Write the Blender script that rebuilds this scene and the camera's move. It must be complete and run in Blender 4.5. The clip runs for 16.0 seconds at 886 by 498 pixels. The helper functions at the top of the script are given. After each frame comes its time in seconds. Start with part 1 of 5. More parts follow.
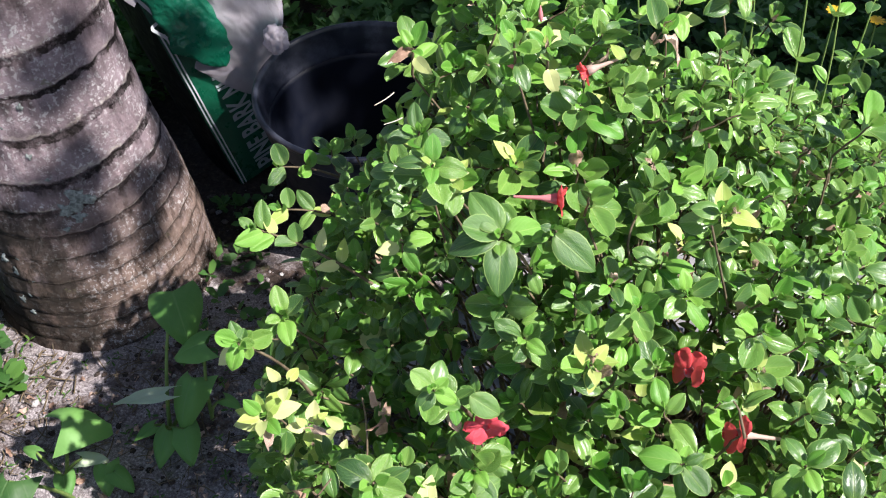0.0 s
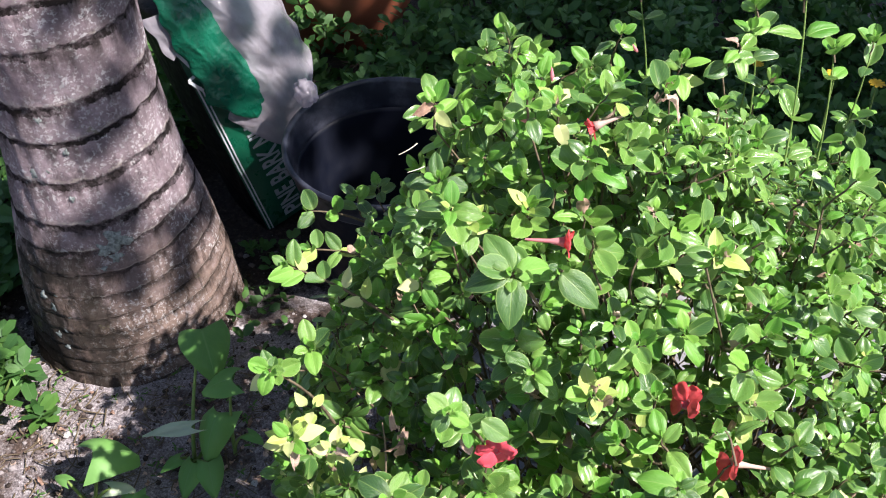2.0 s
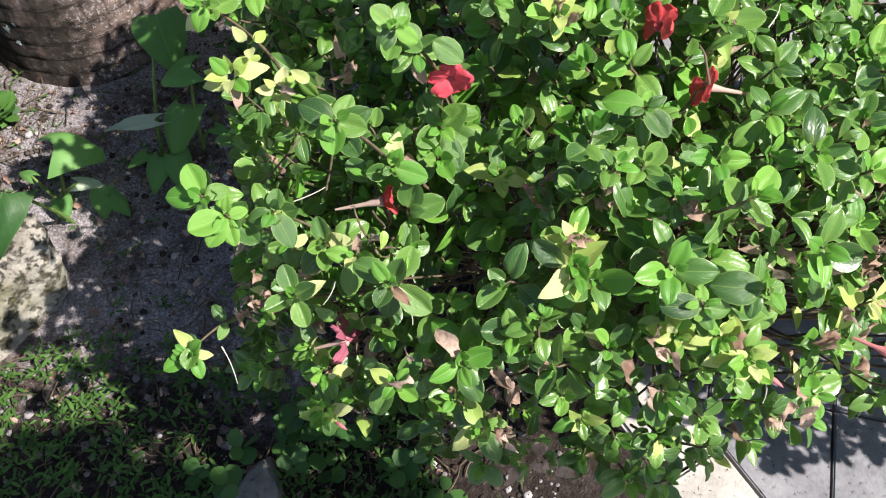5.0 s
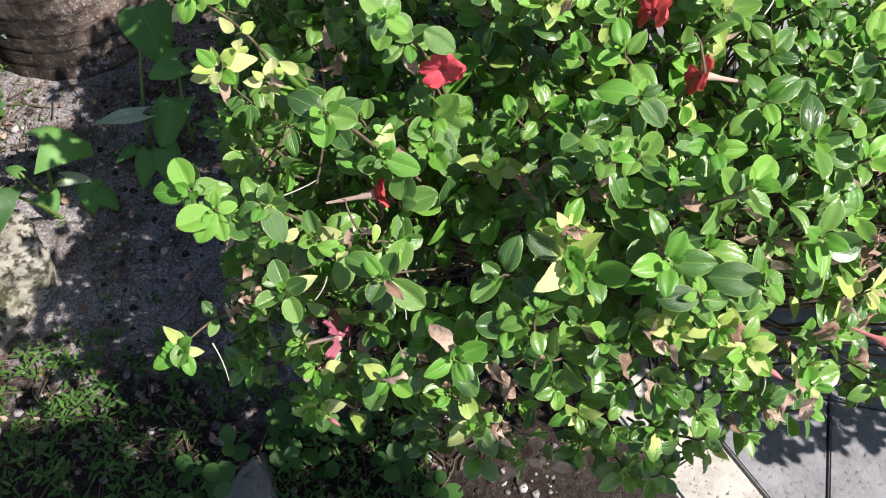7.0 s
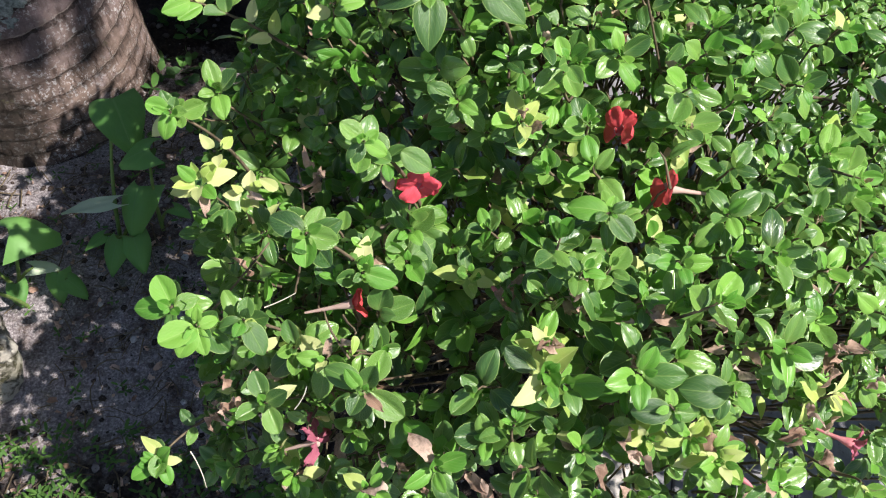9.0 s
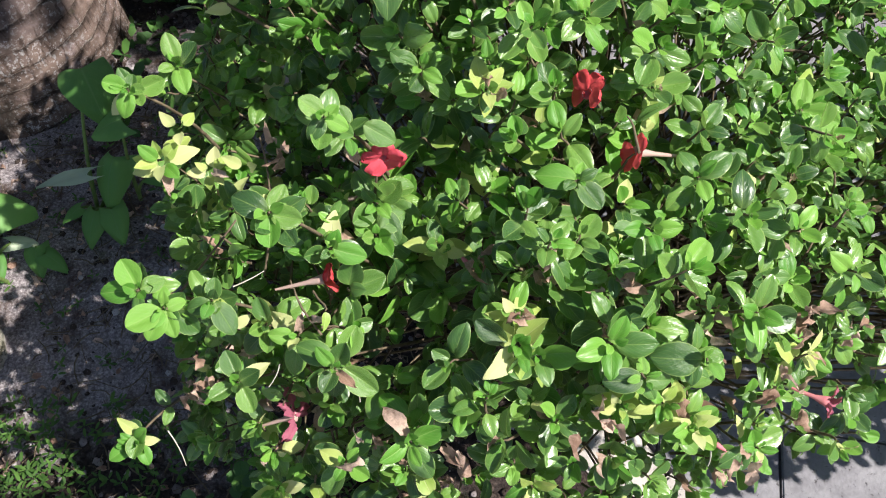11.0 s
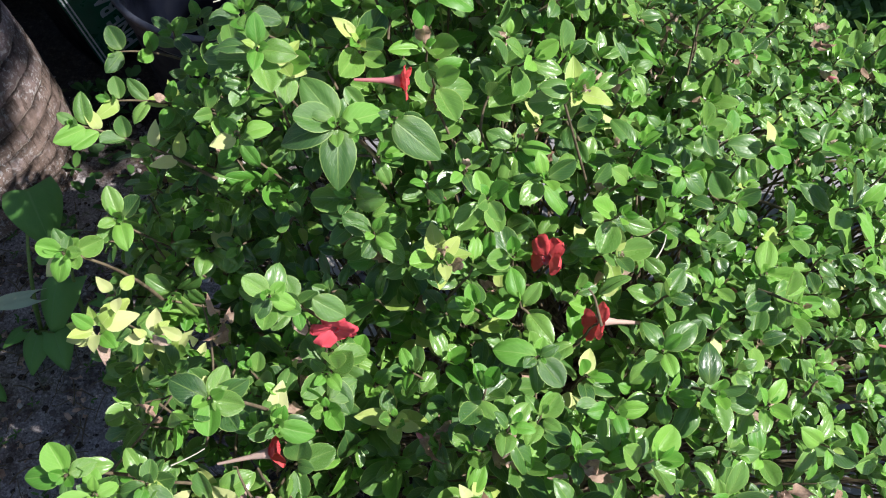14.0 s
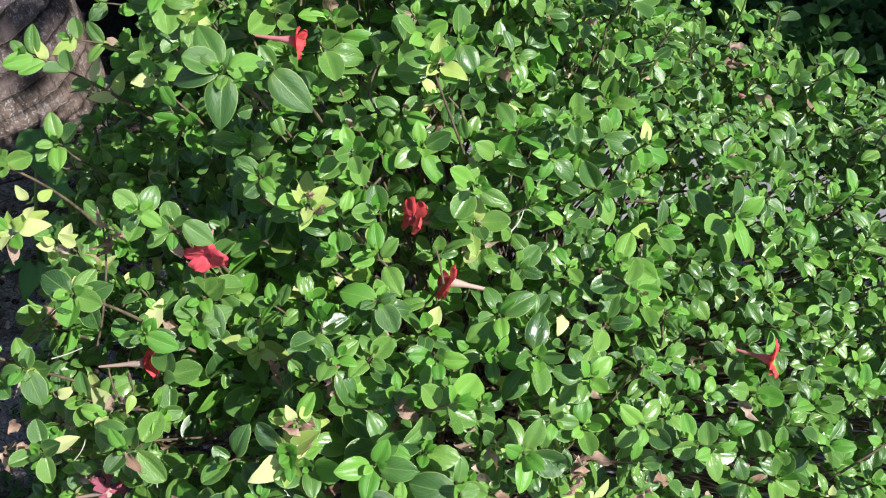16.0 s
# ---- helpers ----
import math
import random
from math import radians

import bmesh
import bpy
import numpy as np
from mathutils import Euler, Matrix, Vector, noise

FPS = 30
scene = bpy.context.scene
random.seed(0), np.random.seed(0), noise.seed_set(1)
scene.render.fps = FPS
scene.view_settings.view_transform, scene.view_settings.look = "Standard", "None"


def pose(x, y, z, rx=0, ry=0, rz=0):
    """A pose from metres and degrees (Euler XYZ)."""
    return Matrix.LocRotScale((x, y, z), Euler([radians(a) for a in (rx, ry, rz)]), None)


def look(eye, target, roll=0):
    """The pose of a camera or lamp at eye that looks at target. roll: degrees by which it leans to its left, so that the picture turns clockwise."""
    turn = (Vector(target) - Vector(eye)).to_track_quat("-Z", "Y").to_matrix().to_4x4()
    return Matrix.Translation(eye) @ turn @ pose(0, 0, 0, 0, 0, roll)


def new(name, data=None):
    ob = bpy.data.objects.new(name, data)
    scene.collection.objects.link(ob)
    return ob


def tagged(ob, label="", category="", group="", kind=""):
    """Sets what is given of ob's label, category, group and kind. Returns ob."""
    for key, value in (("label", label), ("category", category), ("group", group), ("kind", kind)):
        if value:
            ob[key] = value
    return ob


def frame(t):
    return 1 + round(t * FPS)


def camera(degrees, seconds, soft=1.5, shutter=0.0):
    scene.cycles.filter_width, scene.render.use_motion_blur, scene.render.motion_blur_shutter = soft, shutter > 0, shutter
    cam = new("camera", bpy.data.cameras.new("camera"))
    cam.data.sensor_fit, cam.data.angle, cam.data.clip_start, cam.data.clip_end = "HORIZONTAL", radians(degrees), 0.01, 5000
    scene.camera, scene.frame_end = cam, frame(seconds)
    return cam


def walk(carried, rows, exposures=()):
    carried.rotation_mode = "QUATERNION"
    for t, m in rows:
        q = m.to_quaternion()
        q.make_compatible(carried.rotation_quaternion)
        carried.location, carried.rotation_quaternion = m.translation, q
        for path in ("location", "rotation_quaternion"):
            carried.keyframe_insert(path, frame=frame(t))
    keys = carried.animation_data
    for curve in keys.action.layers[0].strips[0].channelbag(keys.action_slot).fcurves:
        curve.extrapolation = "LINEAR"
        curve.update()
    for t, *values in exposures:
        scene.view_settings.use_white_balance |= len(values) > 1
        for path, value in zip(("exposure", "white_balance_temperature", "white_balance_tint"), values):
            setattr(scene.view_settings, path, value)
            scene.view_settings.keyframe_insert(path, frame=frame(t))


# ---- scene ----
cam = camera(50.8, 16.0, soft=1.1)
PATH = [
    (0, (0.041, 0.06, 1.563), (0.011, 1.44, 0.117), -0.1),
    (0.5, (0.044, 0.002, 1.602), (-0.03, 1.444, 0.219), 0.3),
    (1, (0.04, -0.019, 1.61), (-0.061, 1.452, 0.26), 0.2),
    (1.5, (0.039, -0.019, 1.611), (-0.063, 1.445, 0.252), -0.5),
    (2, (0.045, -0.009, 1.611), (-0.028, 1.45, 0.245), -0.2),
    (2.5, (0.051, 0.005, 1.608), (0.004, 1.445, 0.221), 0.3),
    (3, (0.067, 0.022, 1.608), (0.059, 1.426, 0.184), 0.3),
    (3.5, (0.077, 0.017, 1.599), (0.06, 1.367, 0.124), -0.5),
    (4, (0.094, 0.006, 1.564), (0.047, 1.253, 0.001), -1.8),
    (4.5, (0.098, -0.023, 1.513), (0.05, 1.092, -0.147), -1.6),
    (4.7, (0.092, -0.049, 1.486), (0.043, 1.013, -0.208), -1.2),
    (6.8, (0.078, -0.041, 1.457), (0.032, 0.978, -0.263), -1.1),
    (7, (0.085, -0.04, 1.465), (0.055, 0.99, -0.249), -0.9),
    (7.5, (0.098, -0.037, 1.474), (0.103, 1.015, -0.227), -0.5),
    (8, (0.088, -0.032, 1.478), (0.135, 1.047, -0.205), 3.1),
    (8.5, (0.072, -0.029, 1.491), (0.12, 1.095, -0.163), 4.0),
    (8.7, (0.069, -0.021, 1.507), (0.114, 1.112, -0.14), 3.0),
    (10.8, (0.095, 0.013, 1.521), (0.155, 1.067, -0.178), 0.4),
    (11, (0.095, 0.015, 1.515), (0.157, 1.055, -0.192), 0.7),
    (11.5, (0.087, 0.018, 1.513), (0.155, 1.07, -0.186), 1.4),
    (12, (0.087, 0.021, 1.517), (0.145, 1.104, -0.164), 1.1),
    (12.5, (0.082, 0.026, 1.525), (0.123, 1.126, -0.145), -0.1),
    (13, (0.079, 0.049, 1.525), (0.121, 1.179, -0.124), -0.5),
    (13.5, (0.087, 0.098, 1.544), (0.215, 1.269, -0.072), 2.1),
    (14, (0.108, 0.112, 1.528), (0.255, 1.28, -0.089), 3.8),
    (14.5, (0.249, 0.132, 1.513), (0.241, 1.311, -0.103), 4.9),
    (15, (0.338, 0.077, 1.545), (0.261, 1.28, -0.05), 3.6),
    (15.5, (0.256, -0.015, 1.57), (0.236, 1.209, -0.012), 2.0),
    (16, (0.311, 0.019, 1.562), (0.287, 1.219, -0.038), 4.5),
]
walk(cam, [(t, look(eye, target, roll)) for t, eye, target, roll in PATH], [(0.0, 0.88, 6350, 15), (0.6, 0.92, 6350, 16), (1.5, 1.04, 6350, 17), (3.0, 1.04, 6350, 15), (4.5, 0.78, 6400, 12), (7.0, 0.62, 6450, 11), (8.5, 0.64, 6400, 12), (12.0, 0.62, 6400, 12), (13.5, 0.66, 6250, 12), (14.5, 0.50, 6150, 9), (16.0, 0.50, 6150, 7)])

# ---- world, sun, exposure ----
SUN = Vector((0.575, -0.235, 0.785)).normalized()
world = bpy.data.worlds.new("sky")
scene.world = world
world.use_nodes = True
wn = world.node_tree.nodes
sky = wn.new("ShaderNodeTexSky")
sky.sky_type, sky.sun_disc = "NISHITA", False
sky.sun_elevation, sky.sun_rotation = math.asin(SUN.z), math.atan2(SUN.x, SUN.y)
world.node_tree.links.new(sky.outputs[0], wn["Background"].inputs[0])
wn["Background"].inputs[1].default_value = 0.07
sun_data = bpy.data.lights.new("sun", "SUN")
sun_data.energy, sun_data.angle, sun_data.color = 5.0, radians(0.55), (1.0, 0.95, 0.87)
sun = new("sun", sun_data)
sun.matrix_world = look(SUN * 20, (0, 0, 0))

rng = np.random.default_rng(11)


# ---- node helpers ----
class Nodes:
    def __init__(self, name):
        self.m = bpy.data.materials.new(name)
        self.m.use_nodes = True
        self.t = self.m.node_tree
        self.b = self.t.nodes["Principled BSDF"]

    def n(self, kind, **values):
        node = self.t.nodes.new("ShaderNode" + kind)
        for key, value in values.items():
            node.inputs[key.replace("_", " ")].default_value = value
        return node

    def link(self, a, b):
        self.t.links.new(a, b)

    def noise(self, scale, detail=4.0, rough=0.6, source=None, distort=0.0):
        node = self.n("TexNoise", Scale=scale, Detail=detail, Roughness=rough, Distortion=distort)
        self.link(source or self.coords(), node.inputs["Vector"])
        return node.outputs["Fac"]

    def coords(self, which="Object"):
        return self.n("TexCoord").outputs[which]

    def ramp(self, fac, *stops):
        node = self.n("ValToRGB")
        while len(node.color_ramp.elements) < len(stops):
            node.color_ramp.elements.new(0.5)
        for e, (p, c) in zip(node.color_ramp.elements, stops):
            e.position, e.color = p, (*c, 1) if not isinstance(c, float) else (c, c, c, 1)
        self.link(fac, node.inputs[0])
        return node.outputs[0]

    def mix(self, fac, a, b, blend="MIX"):
        node = self.t.nodes.new("ShaderNodeMix")
        node.data_type, node.blend_type = "RGBA", blend
        for value, k in ((fac, 0), (a, 6), (b, 7)):
            if isinstance(value, (int, float)):
                node.inputs[k].default_value = value
            elif isinstance(value, tuple):
                node.inputs[k].default_value = (*value, 1)
            else:
                self.link(value, node.inputs[k])
        return node.outputs[2]

    def math(self, op, a, b=0.0, c=0.0):
        node = self.t.nodes.new("ShaderNodeMath")
        node.operation = op
        for k, value in enumerate((a, b, c)):
            if isinstance(value, (int, float)):
                node.inputs[k].default_value = value
            else:
                self.link(value, node.inputs[k])
        return node.outputs[0]

    def bump(self, height, strength=0.4, distance=0.01):
        node = self.n("Bump", Strength=strength, Distance=distance)
        self.link(height, node.inputs["Height"])
        self.link(node.outputs[0], self.b.inputs["Normal"])
        return node.outputs[0]

    def color(self, c):
        self.link(c, self.b.inputs["Base Color"])

    def rough(self, r, spec=0.5, metal=0.0):
        if isinstance(r, float):
            self.b.inputs["Roughness"].default_value = r
        else:
            self.link(r, self.b.inputs["Roughness"])
        self.b.inputs["Specular IOR Level"].default_value = spec
        self.b.inputs["Metallic"].default_value = metal

    def chance(self, shift=0.0):
        obj = self.n("ObjectInfo").outputs["Random"]
        isle = self.n("NewGeometry").outputs["Random Per Island"]
        return self.math("FRACT", self.math("ADD", self.math("ADD", obj, isle), shift))


def leaf_material(name, dark, mid, light, rib, through_light, rough=0.4, blotch=0.3, brown=None, edge=0.45, spec=0.5, vein=0.14):
    k = Nodes(name)
    uv = k.n("SeparateXYZ")
    k.link(k.coords("UV"), uv.inputs[0])
    off = k.math("ABSOLUTE", k.math("SUBTRACT", uv.outputs[0], 0.5))
    base = k.ramp(k.chance(), (0.0, dark), (0.45, mid), (1.0, light))
    base = k.mix(k.math("MULTIPLY", k.noise(70, 4), blotch), base, tuple(min(0.9, c * 1.7) for c in mid))
    base = k.mix(k.math("MULTIPLY", k.ramp(uv.outputs[1], (0.0, 1.0), (0.35, 0.0)), 0.30), base, rib)
    side = k.math("SINE", k.math("ADD", k.math("MULTIPLY", uv.outputs[1], 38.0), k.math("MULTIPLY", off, -50.0)))
    line = k.ramp(side, (0.72, 0.0), (0.98, 1.0))
    base = k.mix(k.math("MULTIPLY", line, vein), base, rib)
    mid_line = k.ramp(off, (0.008, 1.0), (0.03, 0.0))
    base = k.mix(k.math("MULTIPLY", mid_line, 0.42), base, rib)
    rim = k.ramp(off, (0.462, 0.0), (0.485, 1.0))
    base = k.mix(k.math("MULTIPLY", rim, edge), base, rib)
    if brown:
        stain = k.ramp(k.noise(45, 5, 0.7), (0.45, 0.0), (0.62, 1.0))
        base = k.mix(k.math("MULTIPLY", stain, 0.75), base, brown)
    k.color(base)
    k.rough(k.math("ADD", k.ramp(k.noise(45, 3), (0.3, max(0.0, rough - 0.10)), (0.7, rough + 0.06)), k.math("MULTIPLY", k.chance(0.37), 0.14)), spec)
    k.bump(k.math("ADD", k.math("MULTIPLY", line, -0.15), k.math("ADD", k.math("MULTIPLY", mid_line, -0.9), k.noise(90, 3))), 0.35, 0.002)
    back = k.n("BsdfTranslucent")
    k.link(k.mix(0.4, base, rib, "MIX"), back.inputs[0])
    out = k.n("MixShader")
    out.inputs[0].default_value = through_light
    k.link(k.b.outputs[0], out.inputs[1])
    k.link(back.outputs[0], out.inputs[2])
    k.link(out.outputs[0], k.t.nodes["Material Output"].inputs[0])
    return k.m


def plain(name, stops, scale, rough=0.7, bump=0.3, distance=0.005, spec=0.4, detail=6.0):
    k = Nodes(name)
    k.color(k.ramp(k.noise(scale, detail), *stops))
    k.rough(rough, spec)
    k.bump(k.noise(scale * 3, detail), bump, distance)
    return k.m


LEAF = leaf_material("leaf", (0.024, 0.074, 0.026), (0.084, 0.200, 0.043), (0.210, 0.390, 0.075), (0.38, 0.54, 0.15), 0.27, rough=0.28, spec=0.8, edge=0.72)
YOUNG = leaf_material("young_leaf", (0.06, 0.22, 0.022), (0.13, 0.34, 0.042), (0.25, 0.48, 0.08), (0.40, 0.58, 0.18), 0.30, rough=0.40, edge=0.3)
YELLOW = leaf_material("yellow_leaf", (0.22, 0.42, 0.06), (0.44, 0.57, 0.13), (0.82, 0.80, 0.46), (0.74, 0.77, 0.42), 0.36, rough=0.45, vein=0.06, blotch=0.5)
DRY = leaf_material("dry_leaf", (0.30, 0.17, 0.115), (0.54, 0.37, 0.29), (0.78, 0.61, 0.52), (0.66, 0.50, 0.40), 0.3, rough=0.8, brown=(0.13, 0.065, 0.045), spec=0.2)
WEED = leaf_material("weed_leaf", (0.08, 0.22, 0.045), (0.13, 0.32, 0.07), (0.19, 0.40, 0.10), (0.22, 0.40, 0.14), 0.34, rough=0.55, vein=0.08, edge=0.1)
# pale leaf underside, with the sun's reflection painted into its colour
PALE_WEED = leaf_material("weed_underside_sheen", (0.42, 0.55, 0.34), (0.50, 0.62, 0.42), (0.60, 0.70, 0.50), (0.55, 0.65, 0.45), 0.3, rough=0.6, vein=0.05, edge=0.1)
# dark ground-cover green; weeds in shade wear it too, instead of a shadow
SHADE_LEAF = leaf_material("ground_cover_shade_leaf", (0.022, 0.075, 0.018), (0.05, 0.14, 0.028), (0.10, 0.22, 0.04), (0.09, 0.18, 0.05), 0.22, rough=0.5)
FERNY = leaf_material("ferny_weed_leaf", (0.03, 0.085, 0.016), (0.06, 0.15, 0.024), (0.11, 0.23, 0.036), (0.15, 0.25, 0.06), 0.28, rough=0.6)
FROND = leaf_material("palm_leaflet", (0.03, 0.09, 0.02), (0.05, 0.13, 0.03), (0.08, 0.18, 0.04), (0.14, 0.22, 0.08), 0.15, rough=0.45)
TWIG = plain("twig_bark", ((0.3, (0.07, 0.05, 0.03)), (0.7, (0.21, 0.165, 0.105))), 90, 0.85)
GREEN_STEM = plain("green_stem", ((0.3, (0.10, 0.20, 0.04)), (0.7, (0.24, 0.32, 0.09))), 60, 0.6)
PALE_STRAND = plain("pale_strand", ((0.3, (0.55, 0.5, 0.4)), (0.7, (0.78, 0.74, 0.64))), 60, 0.6)


def petal_material(name, dark, light, glow):
    k = Nodes(name)
    uv = k.n("SeparateXYZ")
    k.link(k.coords("UV"), uv.inputs[0])
    streak = k.math("MULTIPLY", k.noise(70, 4), 1.0)
    k.color(k.mix(streak, dark, light))
    k.rough(0.55, 0.3)
    k.bump(k.noise(150, 3), 0.3, 0.002)
    back = k.n("BsdfTranslucent")
    back.inputs[0].default_value = (*glow, 1)
    out = k.n("MixShader")
    out.inputs[0].default_value = 0.3
    k.link(k.b.outputs[0], out.inputs[1])
    k.link(back.outputs[0], out.inputs[2])
    k.link(out.outputs[0], k.t.nodes["Material Output"].inputs[0])
    return k.m


RED = petal_material("red_petal", (0.86, 0.055, 0.070), (0.97, 0.17, 0.18), (0.95, 0.15, 0.15))
ROSE = petal_material("rose_red_petal", (0.82, 0.05, 0.10), (0.95, 0.18, 0.22), (0.92, 0.15, 0.18))
PINK = petal_material("pink_tube", (0.64, 0.16, 0.20), (0.85, 0.42, 0.44), (0.85, 0.35, 0.36))
CREAM = petal_material("pale_tube", (0.55, 0.36, 0.32), (0.74, 0.58, 0.50), (0.7, 0.45, 0.4))
WILTED = petal_material("wilted_petal", (0.36, 0.05, 0.12), (0.62, 0.24, 0.31), (0.5, 0.14, 0.18))
GOLD = petal_material("yellow_petal", (0.75, 0.42, 0.02), (0.85, 0.6, 0.05), (0.8, 0.5, 0.04))


def trunk_material():
    k = Nodes("palm_bark")
    uv = k.n("SeparateXYZ")
    k.link(k.coords("UV"), uv.inputs[0])
    ob = k.coords()
    wobble = k.math("ADD", k.math("MULTIPLY", k.math("SUBTRACT", k.noise(7, 3), 0.5), 0.25), k.math("MULTIPLY", k.math("SUBTRACT", k.noise(55, 6, 0.8), 0.5), 0.34))
    phase = k.math("FRACT", k.math("ADD", uv.outputs[1], wobble))
    high = k.n("SeparateXYZ")
    k.link(ob, high.inputs[0])
    grey = k.ramp(k.noise(11, 8, 0.75), (0.25, (0.155, 0.120, 0.135)), (0.5, (0.335, 0.262, 0.290)), (0.75, (0.52, 0.43, 0.475)))
    tan = k.ramp(k.noise(16, 8, 0.75), (0.28, (0.085, 0.058, 0.048)), (0.5, (0.285, 0.205, 0.170)), (0.75, (0.48, 0.36, 0.31)))
    low = k.ramp(k.math("ADD", high.outputs[2], k.math("MULTIPLY", k.noise(5, 4), 0.3)), (0.34, 1.0), (0.56, 0.0))
    base = k.mix(low, grey, tan)
    streak = k.n("Mapping")
    streak.inputs["Scale"].default_value = (30, 30, 3)
    k.link(ob, streak.inputs[0])
    base = k.mix(k.math("MULTIPLY", k.ramp(k.noise(1.0, 6, 0.7, streak.outputs[0]), (0.52, 0.0), (0.75, 1.0)), 0.40), base, (0.12, 0.10, 0.09))
    mottle = k.ramp(k.noise(34, 7, 0.8), (0.36, 0.0), (0.50, 0.5), (0.64, 1.0))
    base = k.mix(k.math("MULTIPLY", k.math("SUBTRACT", 1.0, mottle), 0.40), base, (0.11, 0.088, 0.084))
    base = k.mix(k.math("MULTIPLY", k.ramp(k.noise(19, 6, 0.75), (0.56, 0.0), (0.66, 1.0)), 0.40), base, (0.56, 0.46, 0.49))
    speck = k.ramp(k.noise(120, 4, 0.75), (0.535, 0.0), (0.590, 1.0))
    patch = k.ramp(k.noise(12, 3), (0.40, 0.1), (0.60, 1.0))
    base = k.mix(k.math("MULTIPLY", k.math("MULTIPLY", speck, patch), 0.8), base, (0.72, 0.70, 0.71))
    fibre = k.n("Mapping")
    fibre.inputs["Scale"].default_value = (95, 95, 14)
    k.link(ob, fibre.inputs[0])
    lines = k.noise(1.0, 5, 0.7, fibre.outputs[0])
    crack = k.ramp(lines, (0.56, 0.0), (0.62, 1.0))
    base = k.mix(k.math("MULTIPLY", crack, k.math("MULTIPLY", low, 0.65)), base, (0.07, 0.045, 0.035))
    wide = k.math("SUBTRACT", 1.0, k.math("MULTIPLY", low, 0.45))
    scaled = k.math("DIVIDE", phase, wide)
    scar = k.ramp(scaled, (0.0, 1.0), (0.12, 1.0), (0.18, 0.0))
    pale = k.ramp(scaled, (0.18, 0.0), (0.21, 1.0), (0.29, 0.0))
    base = k.mix(k.math("MULTIPLY", pale, k.ramp(k.noise(26, 4), (0.42, 0.0), (0.62, 0.8))), base, (0.60, 0.54, 0.48))
    scar = k.math("MULTIPLY", scar, k.ramp(k.noise(14, 7, 0.75), (0.36, 0.15), (0.52, 1.0)))
    # dark drip streaks, with the ring's overhang shadow painted in below it
    drip_shade = k.math("MULTIPLY", k.ramp(phase, (0.60, 0.0), (1.0, 0.90)), k.ramp(k.noise(1.0, 4, 0.6, streak.outputs[0]), (0.42, 0.0), (0.62, 1.0)))
    base = k.mix(drip_shade, base, (0.022, 0.018, 0.016))
    base = k.mix(k.math("MULTIPLY", scar, k.math("SUBTRACT", 0.96, k.math("MULTIPLY", low, 0.42))), base, (0.016, 0.013, 0.012))
    # algae stain, with the shade of the lower left side painted into it
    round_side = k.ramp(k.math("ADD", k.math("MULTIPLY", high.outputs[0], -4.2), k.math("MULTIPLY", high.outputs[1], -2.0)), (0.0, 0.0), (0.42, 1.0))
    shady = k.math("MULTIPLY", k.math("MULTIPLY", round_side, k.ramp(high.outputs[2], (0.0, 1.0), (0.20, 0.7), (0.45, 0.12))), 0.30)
    algae_shade = k.ramp(k.math("ADD", k.noise(6.5, 8, 0.7), shady), (0.57, 0.0), (0.72, 1.0))
    base = k.mix(k.math("MULTIPLY", algae_shade, 0.85), base, (0.030, 0.027, 0.023))
    moss = k.ramp(k.noise(9, 8, 0.75, None, 0.3), (0.62, 0.0), (0.70, 0.55))
    base = k.mix(moss, base, (0.15, 0.16, 0.06))
    k.color(base)
    k.rough(0.95, 0.03)
    k.bump(k.math("ADD", k.math("MULTIPLY", crack, -0.2), k.math("ADD", k.noise(70, 8, 0.75), k.math("MULTIPLY", scar, -1.0))), 1.0, 0.009)
    return k.m


